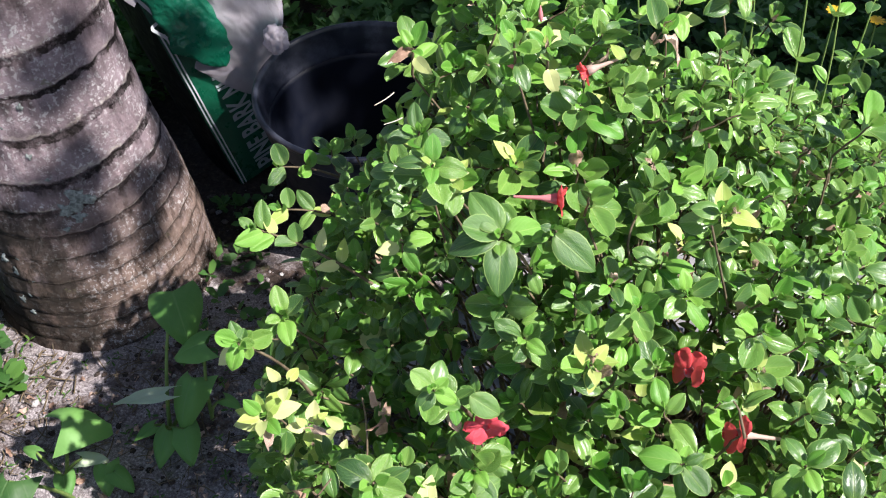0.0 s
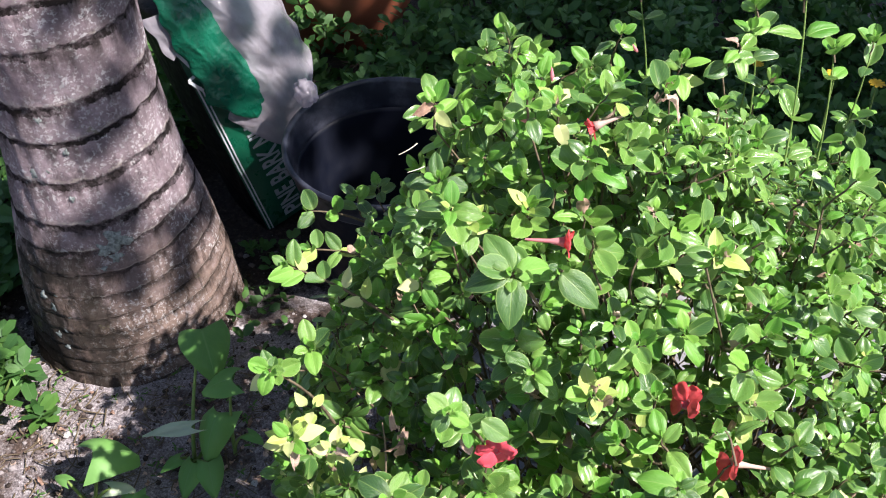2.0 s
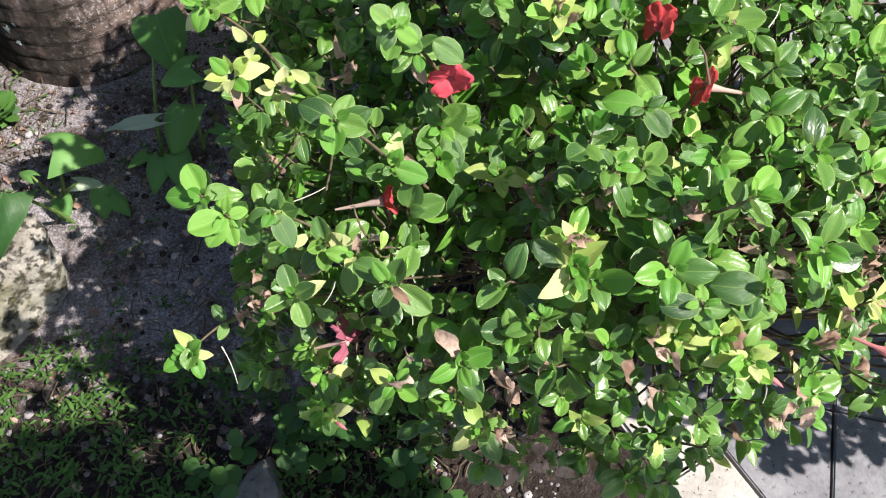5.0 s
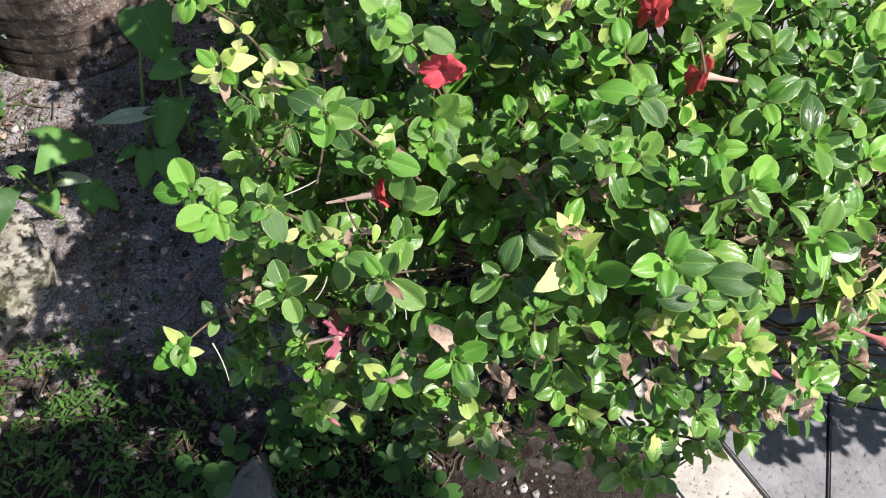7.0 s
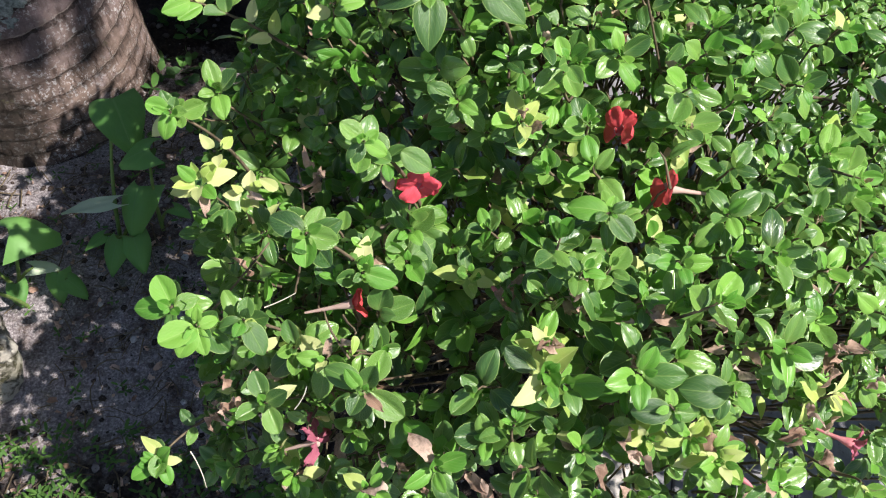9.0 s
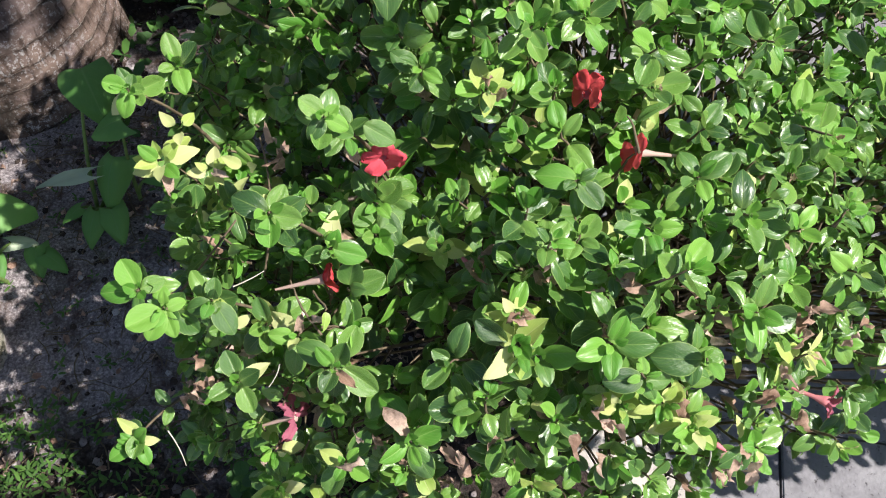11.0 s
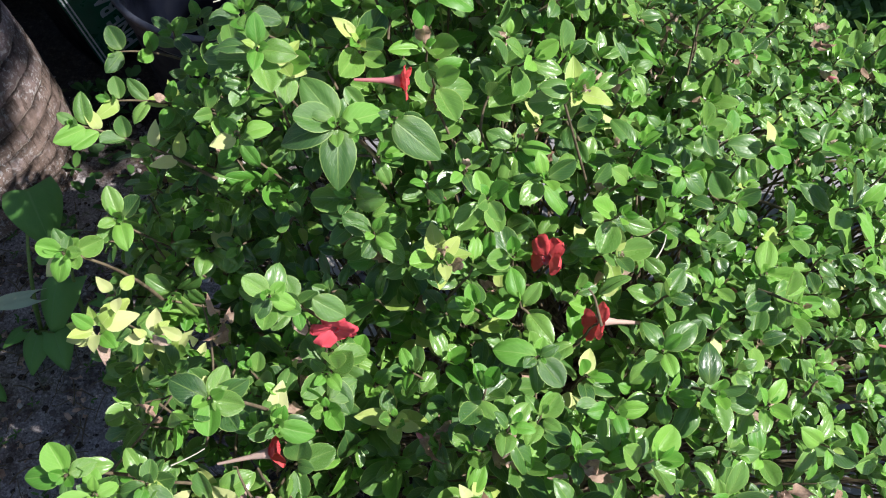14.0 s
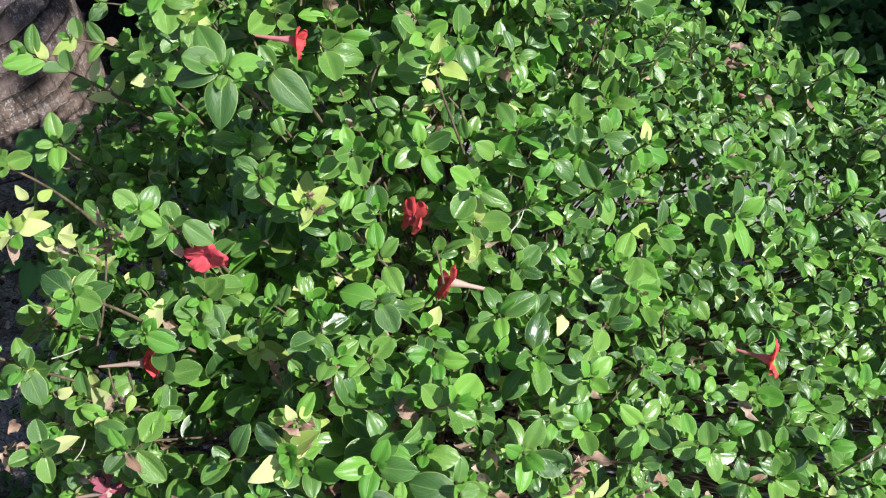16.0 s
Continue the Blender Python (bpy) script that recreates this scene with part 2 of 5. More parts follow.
def ground_material():
    k = Nodes("sandy_soil")
    sand = k.ramp(k.noise(28, 8, 0.8), (0.28, (0.12, 0.10, 0.10)), (0.5, (0.35, 0.305, 0.325)), (0.70, (0.54, 0.49, 0.52)))
    grit = k.ramp(k.noise(210, 4, 0.7), (0.38, (0.03, 0.026, 0.024)), (0.52, (0.30, 0.27, 0.27)), (0.64, (0.74, 0.70, 0.70)))
    base = k.mix(0.5, sand, grit)
    soil = k.ramp(k.math("ADD", k.noise(6, 8, 0.75), k.math("MULTIPLY", k.noise(60, 4), 0.12)), (0.54, 0.0), (0.66, 0.9))
    base = k.mix(soil, base, k.ramp(k.noise(120, 5), (0.35, (0.022, 0.014, 0.011)), (0.65, (0.12, 0.075, 0.055))))
    ob = k.n("SeparateXYZ")
    k.link(k.coords(), ob.inputs[0])
    ragged = k.math("MULTIPLY", k.math("SUBTRACT", k.noise(5, 7, 0.7), 0.5), 1.3)

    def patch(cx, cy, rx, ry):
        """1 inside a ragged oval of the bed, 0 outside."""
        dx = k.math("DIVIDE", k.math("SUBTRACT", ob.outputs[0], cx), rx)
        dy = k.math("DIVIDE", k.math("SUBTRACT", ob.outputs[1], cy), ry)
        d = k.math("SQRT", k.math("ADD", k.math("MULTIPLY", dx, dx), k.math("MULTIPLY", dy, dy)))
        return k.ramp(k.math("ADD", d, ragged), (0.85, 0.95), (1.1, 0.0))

    # dark mulch colour; under the shrub it also paints the deep shade
    soil_shade = k.ramp(k.noise(90, 6, 0.7), (0.35, (0.014, 0.010, 0.009)), (0.58, (0.045, 0.033, 0.027)), (0.74, (0.13, 0.098, 0.080)))
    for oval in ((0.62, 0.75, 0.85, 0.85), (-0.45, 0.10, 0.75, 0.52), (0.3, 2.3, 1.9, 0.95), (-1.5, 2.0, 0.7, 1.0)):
        base = k.mix(patch(*oval), base, soil_shade)
    moss = k.ramp(k.noise(9, 7, 0.75, None, 0.4), (0.60, 0.0), (0.68, 0.6))
    base = k.mix(moss, base, (0.12, 0.14, 0.045))
    k.color(base)
    k.rough(0.95, 0.15)
    k.bump(k.math("ADD", k.noise(60, 6), k.math("MULTIPLY", k.noise(300, 3), 0.6)), 0.8, 0.012)
    return k.m


def rock_material():
    k = Nodes("limestone")
    base = k.ramp(k.noise(9, 8, 0.7), (0.30, (0.20, 0.175, 0.14)), (0.5, (0.50, 0.455, 0.39)), (0.70, (0.72, 0.68, 0.60)))
    pits = k.ramp(k.noise(38, 7, 0.7), (0.38, 1.0), (0.48, 0.0))
    base = k.mix(pits, base, (0.10, 0.09, 0.06))
    moss = k.ramp(k.noise(6, 6), (0.50, 0.0), (0.62, 0.7))
    base = k.mix(moss, base, (0.16, 0.155, 0.07))
    k.color(base)
    k.rough(0.92, 0.2)
    k.bump(k.math("ADD", k.noise(22, 9, 0.7), k.math("MULTIPLY", pits, -0.6)), 1.0, 0.02)
    return k.m


def concrete_material(name, a, b, c):
    k = Nodes(name)
    base = k.ramp(k.noise(14, 8, 0.7), (0.3, a), (0.5, b), (0.7, c))
    tone = k.chance()
    base = k.mix(k.math("MULTIPLY", tone, 0.25), base, a)
    pore = k.ramp(k.noise(110, 5, 0.7), (0.33, 1.0), (0.40, 0.0))
    base = k.mix(k.math("MULTIPLY", pore, 0.8), base, (0.06, 0.055, 0.055))
    k.color(base)
    k.rough(0.88, 0.25)
    k.bump(k.math("ADD", k.noise(120, 5), k.math("MULTIPLY", pore, -1.0)), 0.5, 0.004)
    return k.m


def plastic(name, c, rough, dirt, amount, wrinkle=0.0, through_light=0.0, clear=0.0):
    k = Nodes(name)
    dust = k.ramp(k.noise(7, 7, 0.7), (0.45, 0.0), (0.75, 1.0))
    base = k.mix(k.math("MULTIPLY", dust, amount), c, dirt)
    k.color(base)
    # sharp creases where the sheet is crumpled
    crease = k.math("ADD", k.math("ABSOLUTE", k.math("SUBTRACT", k.noise(11, 2), 0.5)), k.math("MULTIPLY", k.math("ABSOLUTE", k.math("SUBTRACT", k.noise(27, 2), 0.5)), 0.5))
    fold = k.math("MULTIPLY", crease, -4.0 if wrinkle else 0.0)
    k.rough(k.ramp(k.noise(30, 4), (0.3, rough), (0.7, min(1.0, rough + 0.25))), 0.5)
    k.bump(k.math("ADD", k.math("ADD", k.noise(18, 5, 0.6, None, 0.8), fold), k.math("MULTIPLY", k.noise(90, 3), 0.3)), 0.15 + wrinkle, 0.004 + wrinkle * 0.012)
    if through_light:
        back = k.n("BsdfTranslucent")
        k.link(base, back.inputs[0])
        out = k.n("MixShader")
        out.inputs[0].default_value = through_light
        k.link(k.b.outputs[0], out.inputs[1])
        k.link(back.outputs[0], out.inputs[2])
        see = k.n("MixShader")
        see.inputs[0].default_value = clear
        k.link(out.outputs[0], see.inputs[1])
        k.link(k.n("BsdfTransparent").outputs[0], see.inputs[2])
        k.link(see.outputs[0], k.t.nodes["Material Output"].inputs[0])
    return k.m


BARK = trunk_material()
SOIL = ground_material()
STONE = rock_material()
PAVER = concrete_material("grey_paver", (0.16, 0.155, 0.17), (0.26, 0.255, 0.275), (0.37, 0.365, 0.385))
KERB = concrete_material("pale_concrete", (0.33, 0.30, 0.27), (0.52, 0.485, 0.45), (0.68, 0.64, 0.60))
CHUNK = concrete_material("grey_rubble", (0.14, 0.13, 0.125), (0.24, 0.23, 0.225), (0.34, 0.33, 0.32))
POT = plastic("black_pot_plastic", (0.004, 0.0055, 0.012), 0.42, (0.014, 0.017, 0.028), 0.4)
POT.node_tree.nodes["Principled BSDF"].inputs["Specular IOR Level"].default_value = 0.2
POT_RIM = plastic("scuffed_pot_plastic", (0.006, 0.008, 0.016), 0.30, (0.16, 0.17, 0.22), 0.55)
BAG_BLACK = plastic("black_bag_film", (0.004, 0.004, 0.005), 0.5, (0.02, 0.02, 0.022), 0.3, 0.2)
# the flap's green film again, darkened: the panel's shade is in the colour
SHADED_BAG_GREEN = plastic("shaded_green_film", (0.003, 0.072, 0.038), 0.2, (0.015, 0.10, 0.06), 0.3, 0.12)
BAG_BLACK.node_tree.nodes["Principled BSDF"].inputs["Specular IOR Level"].default_value = 0.12
BAG_FLAP = plastic("green_flap_film", (0.004, 0.105, 0.060), 0.16, (0.02, 0.12, 0.07), 0.3, 0.3)
BAG_WHITE = plastic("white_print", (0.50, 0.54, 0.58), 0.4, (0.4, 0.42, 0.4), 0.4)
FILM = plastic("cloudy_film", (0.52, 0.48, 0.54), 0.16, (0.40, 0.37, 0.42), 0.5, 0.22, 0.4, 0.25)
CLAY = plastic("terracotta", (0.30, 0.085, 0.035), 0.75, (0.16, 0.07, 0.045), 0.6)
LICHEN = plain("pale_lichen", ((0.35, (0.11, 0.125, 0.12)), (0.65, (0.32, 0.355, 0.345))), 160, 0.95, 0.2, 0.002, 0.1)


# ---- mesh helpers ----
def arrays_mesh(name, verts, quads, uvs=None, slots=None, mats=(), smooth=True):
    me = bpy.data.meshes.new(name)
    verts, quads = np.asarray(verts, np.float32), np.asarray(quads, np.int32)
    n, k = quads.shape
    me.vertices.add(len(verts))
    me.vertices.foreach_set("co", verts.ravel())
    me.loops.add(n * k)
    me.loops.foreach_set("vertex_index", quads.ravel())
    me.polygons.add(n)
    me.polygons.foreach_set("loop_start", np.arange(n, dtype=np.int32) * k)
    if slots is not None:
        me.polygons.foreach_set("material_index", np.asarray(slots, np.int32))
    me.polygons.foreach_set("use_smooth", np.full(n, smooth))
    if uvs is not None:
        layer = me.uv_layers.new(name="UVMap")
        layer.data.foreach_set("uv", np.asarray(uvs, np.float32)[quads.ravel()].ravel())
    for m in mats:
        me.materials.append(m)
    me.update(calc_edges=True)
    me.validate()
    return me


def bm_mesh(name, bm, material, smooth=True):
    me = bpy.data.meshes.new(name)
    bm.to_mesh(me)
    bm.free()
    me.materials.append(material)
    me.polygons.foreach_set("use_smooth", np.full(len(me.polygons), smooth))
    return me


def part(name, data, material, parent, label="", kind=""):
    if isinstance(data, bmesh.types.BMesh):
        data = bm_mesh(name, data, material)
    ob = new(name, data)
    ob.parent = parent
    return tagged(ob, label, "", "", kind)


def empty(name, at, label, category, group="", kind=""):
    ob = new(name)
    ob.location = at
    return tagged(ob, label, category, group, kind)


def grid_faces(rows, cols, wrap=False, start=0):
    c = cols if wrap else cols - 1
    i, j = np.meshgrid(np.arange(rows - 1), np.arange(c), indexing="ij")
    a, b = i * cols + j, i * cols + (j + 1) % cols
    return np.stack([a, b, b + cols, a + cols], -1).reshape(-1, 4) + start


def unit(v):
    v = np.asarray(v, float)
    return v / np.maximum(np.linalg.norm(v, axis=-1, keepdims=True), 1e-9)


class Tubes:
    """Many tapering tubes gathered into one mesh."""

    def __init__(self):
        self.v, self.f, self.count = [], [], 0

    def add(self, points, radii, sides=5):
        p = np.asarray(points, float)
        r = np.broadcast_to(radii, len(p))
        d = unit(np.gradient(p, axis=0))
        ref = np.array([0.31, 0.17, 0.93]) if abs(d[0][2]) < 0.9 else np.array([0.97, 0.2, 0.1])
        e1 = unit(np.cross(d, ref))
        e2 = np.cross(d, e1)
        a = np.arange(sides) * 2 * np.pi / sides
        ring = p[:, None] + r[:, None, None] * (np.cos(a)[None, :, None] * e1[:, None] + np.sin(a)[None, :, None] * e2[:, None])
        self.v.append(ring.reshape(-1, 3))
        self.f.append(grid_faces(len(p), sides, True, self.count))
        self.count += len(p) * sides
        return self

    def mesh(self, name, material):
        return arrays_mesh(name, np.concatenate(self.v), np.concatenate(self.f), None, None, (material,))


def bend(a, b, sag, n=6):
    a, b = np.asarray(a, float), np.asarray(b, float)
    s = np.linspace(0, 1, n)[:, None]
    return a + (b - a) * s + np.asarray(sag) * 4 * s * (1 - s)


def leaf_shape(rows=9, cols=5, width=0.33, tip=0.44, foot=0.62, fold=0.25, curl=0.18, wave=0.0, petiole=0.08, cup=0.0, twist=0.0, arch=0.0):
    """Leaf from (0,0,0) along +y, length 1, face up."""
    v = 0.5 - 0.5 * np.cos(np.linspace(0.0, np.pi, rows))
    u = np.linspace(-1, 1, cols)
    peak = foot / (foot + tip)
    w = (np.maximum(v, 0.0) ** foot) * (np.maximum(1 - v, 0.0) ** tip) / (peak ** foot * (1 - peak) ** tip)
    w = width * np.maximum(w, 0.02)
    V, U = np.meshgrid(v, u, indexing="ij")
    x = U * w[:, None]
    y = petiole + V * (1 - petiole)
    z = fold * np.abs(x) - curl * V ** 2 - 0.35 * fold * x * x / width + wave * np.sin(V * 9 + U * 2) * np.abs(U) + cup * (x * x / width + 0.35 * (V - 0.5) ** 2) + twist * x * (V - 0.3) + arch * w[:, None] * np.abs(U) * (1 - np.abs(U)) - arch * 0.3 * w[:, None] * np.abs(U) ** 3
    verts = np.stack([x, y, z], -1).reshape(-1, 3)
    uv = np.stack([(U + 1) / 2, V], -1).reshape(-1, 2)
    return verts, grid_faces(rows, cols), uv


ROUND = [leaf_shape(cols=7, fold=0.55, curl=-0.08, cup=0.30, width=0.32, tip=0.62, arch=0.38), leaf_shape(cols=7, fold=0.45, curl=0.26, width=0.29, tip=0.66, twist=0.40, arch=0.45), leaf_shape(cols=7, fold=0.80, curl=-0.10, width=0.34, cup=0.3, tip=0.58, arch=0.30),
         leaf_shape(cols=7, fold=0.35, curl=0.40, width=0.32, wave=0.035, twist=-0.45, tip=0.64, arch=0.5)]
CRUMPLED = [leaf_shape(width=0.26, tip=0.6, fold=0.9, curl=0.7, wave=0.16, twist=0.6), leaf_shape(width=0.3, tip=0.6, fold=-0.9, curl=-0.6, wave=0.18, twist=-0.7)]


class Leaves:
    """Leaves as rows of place, direction, face normal, length, slot and shape, turned into one mesh or single objects."""

    def __init__(self):
        self.rows = []

    def add(self, at, along, face, size, slot=0, shape=0, wide=1.0):
        self.rows.append((*at, *along, *face, size, slot, shape, wide))

    def table(self):
        a = np.array(self.rows)
        y = unit(a[:, 3:6])
        x = unit(np.cross(y, a[:, 6:9]))
        z = np.cross(x, y)
        return a, x, y, z

    def mesh(self, name, shapes, mats):
        a, x, y, z = self.table()
        verts, quads, uvs, slots, count = [], [], [], [], 0
        for k, (sv, sf, su) in enumerate(shapes):
            pick = (a[:, 11].astype(int) % len(shapes)) == k
            if not pick.any():
                continue
            s = a[pick, 9][:, None, None]
            wide = a[pick, 12][:, None, None]
            local = sv[None] * s
            v = a[pick, :3][:, None] + x[pick][:, None] * local[..., :1] * wide + y[pick][:, None] * local[..., 1:2] + z[pick][:, None] * local[..., 2:]
            n = int(pick.sum())
            verts.append(v.reshape(-1, 3))
            quads.append((sf[None] + (np.arange(n) * len(sv))[:, None, None]).reshape(-1, 4) + count)
            uvs.append(np.tile(su, (n, 1)))
            slots.append(np.repeat(a[pick, 10].astype(int), len(sf)))
            count += n * len(sv)
        return arrays_mesh(name, np.concatenate(verts), np.concatenate(quads), np.concatenate(uvs), np.concatenate(slots), mats)

    def objects(self, name, datas, parent):
        """datas[slot][shape]: the meshes that the single leaves share."""
        a, x, y, z = self.table()
        for i in range(len(a)):
            s = a[i, 9]
            m = Matrix(((*(0, 0, 0), 0),) * 4)
            for r in range(3):
                m[r][0], m[r][1], m[r][2], m[r][3] = x[i, r] * s * a[i, 12], y[i, r] * s, z[i, r] * s, a[i, r]
            m[3][3] = 1
            row = datas[int(a[i, 10])]
            ob = new(name, row[int(a[i, 11]) % len(row)])
            ob.parent = parent
            ob.matrix_parent_inverse = Matrix.Translation(parent.location).inverted()
            ob.matrix_basis = m


def shape_mesh(name, shape, material):
    return arrays_mesh(name, shape[0], shape[1], shape[2], None, (material,))


def waves(x, y, k=0.0):
    return (np.sin(7.1 * x + 1.3 + k) * np.sin(6.3 * y + 0.7 + 2 * k) + 0.6 * np.sin(13.7 * x - 5 * y + k) + 0.5 * np.sin(17.0 * y + 9 * x + 3 * k)) / 2.1


def frame_of(d):
    d = unit(d)
    e1 = unit(np.cross(d, [0.3, 0.9, 0.1] if abs(d[2]) > 0.8 else [0, 0, 1.0]))
    return d, e1, np.cross(d, e1)


# ---- ground ----
def ground_height(x, y):
    return 0.012 * waves(x * 0.7, y * 0.7) + 0.006 * waves(x * 2.1, y * 2.3, 1.0)


def build_ground():
    core = np.concatenate([np.linspace(-60, -3, 12)[:-1], np.linspace(-3, 3.5, 170), np.linspace(3.5, 60, 12)[1:]])
    X, Y = np.meshgrid(core, core, indexing="ij")
    near = np.exp(-((X - 0.1) ** 2 + (Y - 0.9) ** 2) / 4)
    flat = 1 / (1 + np.exp(-40 * ((np.clip(X, -2, 3) - 0.42) * 0.835 + (np.clip(Y, -2, 3) - 0.50) * 0.55)))
    Z = ground_height(X, Y) * near * (1 - flat) - 0.045 * flat * near
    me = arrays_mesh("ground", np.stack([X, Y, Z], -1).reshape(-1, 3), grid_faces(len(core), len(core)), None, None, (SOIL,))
    return tagged(new("ground", me), "grey sandy soil with dark mulch, moss and shade painted under the shrub", "ground", "", "structure")


build_ground()


# ---- palm ----
TRUNK = (-0.75, 1.485)


def trunk_axis(z):
    return TRUNK[0] + 0.012 * z, TRUNK[1] + 0.0 * z


def trunk_radius(z):
    return 0.149 + 0.084 * np.exp(-((np.maximum(z, 0)) / 0.40) ** 2.4) + 0.012 * np.exp(-np.maximum(z, 0) / 0.04)


def ring_phase(z):
    return np.interp(z, (-0.1, 0.0, 0.1, 0.2, 0.3, 0.40, 0.495, 0.585, 0.652, 0.765, 4.5), (-2.0, 0.0, 2.8, 5.2, 7.1, 9.0, 10.0, 11.0, 12.0, 13.0, 56.0))


def build_palm():
    palm = empty("palm_tree", (TRUNK[0], TRUNK[1], 0), "ringed grey palm trunk with flared tan foot, lichen and dark scars", "palm")
    th = np.arange(128) * 2 * np.pi / 128
    z = np.concatenate([np.linspace(-0.05, 1.1, 300), np.linspace(1.12, 4.4, 90)])
    Z, T = np.meshgrid(z, th, indexing="ij")
    slant = 0.014 * np.cos(T - 0.2) + 0.004 * np.sin(2 * T + 1) + 0.0015 * np.sin(5 * T + Z * 9) + 0.001 * np.sin(11 * T + 17 * Z)
    ph = ring_phase(Z - slant)
    f = ph - np.floor(ph)
    lip = np.where(Z < 0.25, 0.0018, 0.0024)
    r = trunk_radius(Z) + lip * 0.5 * (1 - f) * np.clip(f / 0.2, 0, 1) - lip * np.exp(-((f - 0.10) / 0.09) ** 2) + 0.003 * np.sin(3 * T + 2 * Z) + 0.0015 * np.sin(23 * T + 31 * Z)
    ax, ay = trunk_axis(Z)
    V = np.stack([ax - TRUNK[0] + r * np.cos(T), ay - TRUNK[1] + r * np.sin(T), Z], -1).reshape(-1, 3)
    uv = np.stack([T / (2 * np.pi), ph], -1).reshape(-1, 2)
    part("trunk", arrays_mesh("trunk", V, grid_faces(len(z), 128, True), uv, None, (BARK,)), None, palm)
    # crusts of lichen
    for zc, ang, size in ((0.365, -66, 0.024), (0.352, -73, 0.015), (0.33, -68, 0.012), (0.52, -106, 0.015), (0.205, -110, 0.013), (0.225, -118, 0.010), (0.64, -92, 0.008), (0.47, -84, 0.007), (0.36, -58, 0.008), (0.345, -72, 0.007), (0.31, -76, 0.006), (0.53, -96, 0.006), (0.24, -108, 0.006), (0.16, -100, 0.008), (0.15, -106, 0.006), (0.13, -112, 0.010), (0.10, -108, 0.007), (0.42, -78, 0.005), (0.57, -80, 0.006), (0.19, -102, 0.005)):
        bm = bmesh.new()
        a0 = radians(ang)
        n = 22
        cx, cy = trunk_axis(zc)
        rings = []
        for k, rr in enumerate((0.0, 0.6, 1.0)):
            ring = []
            for j in range(n):
                q = 2 * math.pi * j / n
                w = size * rr * (1 + 0.26 * math.sin(3 * q + zc * 40) + 0.22 * math.sin(5 * q + ang) + 0.14 * math.sin(9 * q + 2 * ang))
                zz, aa = zc + w * math.sin(q), a0 + w * math.cos(q) / float(trunk_radius(zc))
                R = float(trunk_radius(zz)) + (0.0030 if k < 2 else -0.0005)
                px, py = trunk_axis(zz)
                ring.append(bm.verts.new((px - TRUNK[0] + R * math.cos(aa), py - TRUNK[1] + R * math.sin(aa), zz)))
            rings.append(ring)
        for p, q in zip(rings[:-1], rings[1:]):
            for j in range(n):
                bm.faces.new((p[j], p[(j + 1) % n], q[(j + 1) % n], q[j]))
        bmesh.ops.remove_doubles(bm, verts=bm.verts, dist=1e-5)
        part("lichen_patch", bm, LICHEN, palm, "pale grey-green lichen crust")
    # crown
    top = np.array([trunk_axis(4.4)[0] - TRUNK[0], trunk_axis(4.4)[1] - TRUNK[1], 4.35])
    blade = leaf_shape(rows=4, cols=3, width=0.035, tip=0.8, foot=0.3, fold=0.4, curl=0.35)
    for i in range(13):
        ang = i * 2.399 + 0.5
        out = np.array([math.cos(ang), math.sin(ang), 0])
        rise = 0.9 - 0.09 * i
        length = 1.9
        s = np.linspace(0, 1, 14)[:, None]
        spine = top + out * length * s + np.array([0, 0, 1.0]) * (rise * s - (rise + 0.55) * s * s * 1.1)
        rib = part("frond", Tubes().add(spine, np.linspace(0.022, 0.005, 14), 5).mesh("frond", GREEN_STEM), None, palm)
        lv = Leaves()
        side = np.cross(out, [0, 0, 1.0])
        for k in range(44):
            q = 0.12 + 0.87 * k / 44
            j = min(int(q * 13), 12)
            at = spine[j] + (spine[j + 1] - spine[j]) * (q * 13 - j)
            for sgn in (-1, 1):
                d = side * sgn + out * 0.55 + np.array([0, 0, -0.35 + 0.1 * rng.normal()])
                lv.add(at, d, [0, 0, 1], 0.55 * math.sin(math.pi * (0.15 + 0.8 * q)) + 0.1, 0, 0)
        leaf_part = part("leaflets", lv.mesh("leaflets", [blade], (FROND,)), None, rib)
    return palm


build_palm()


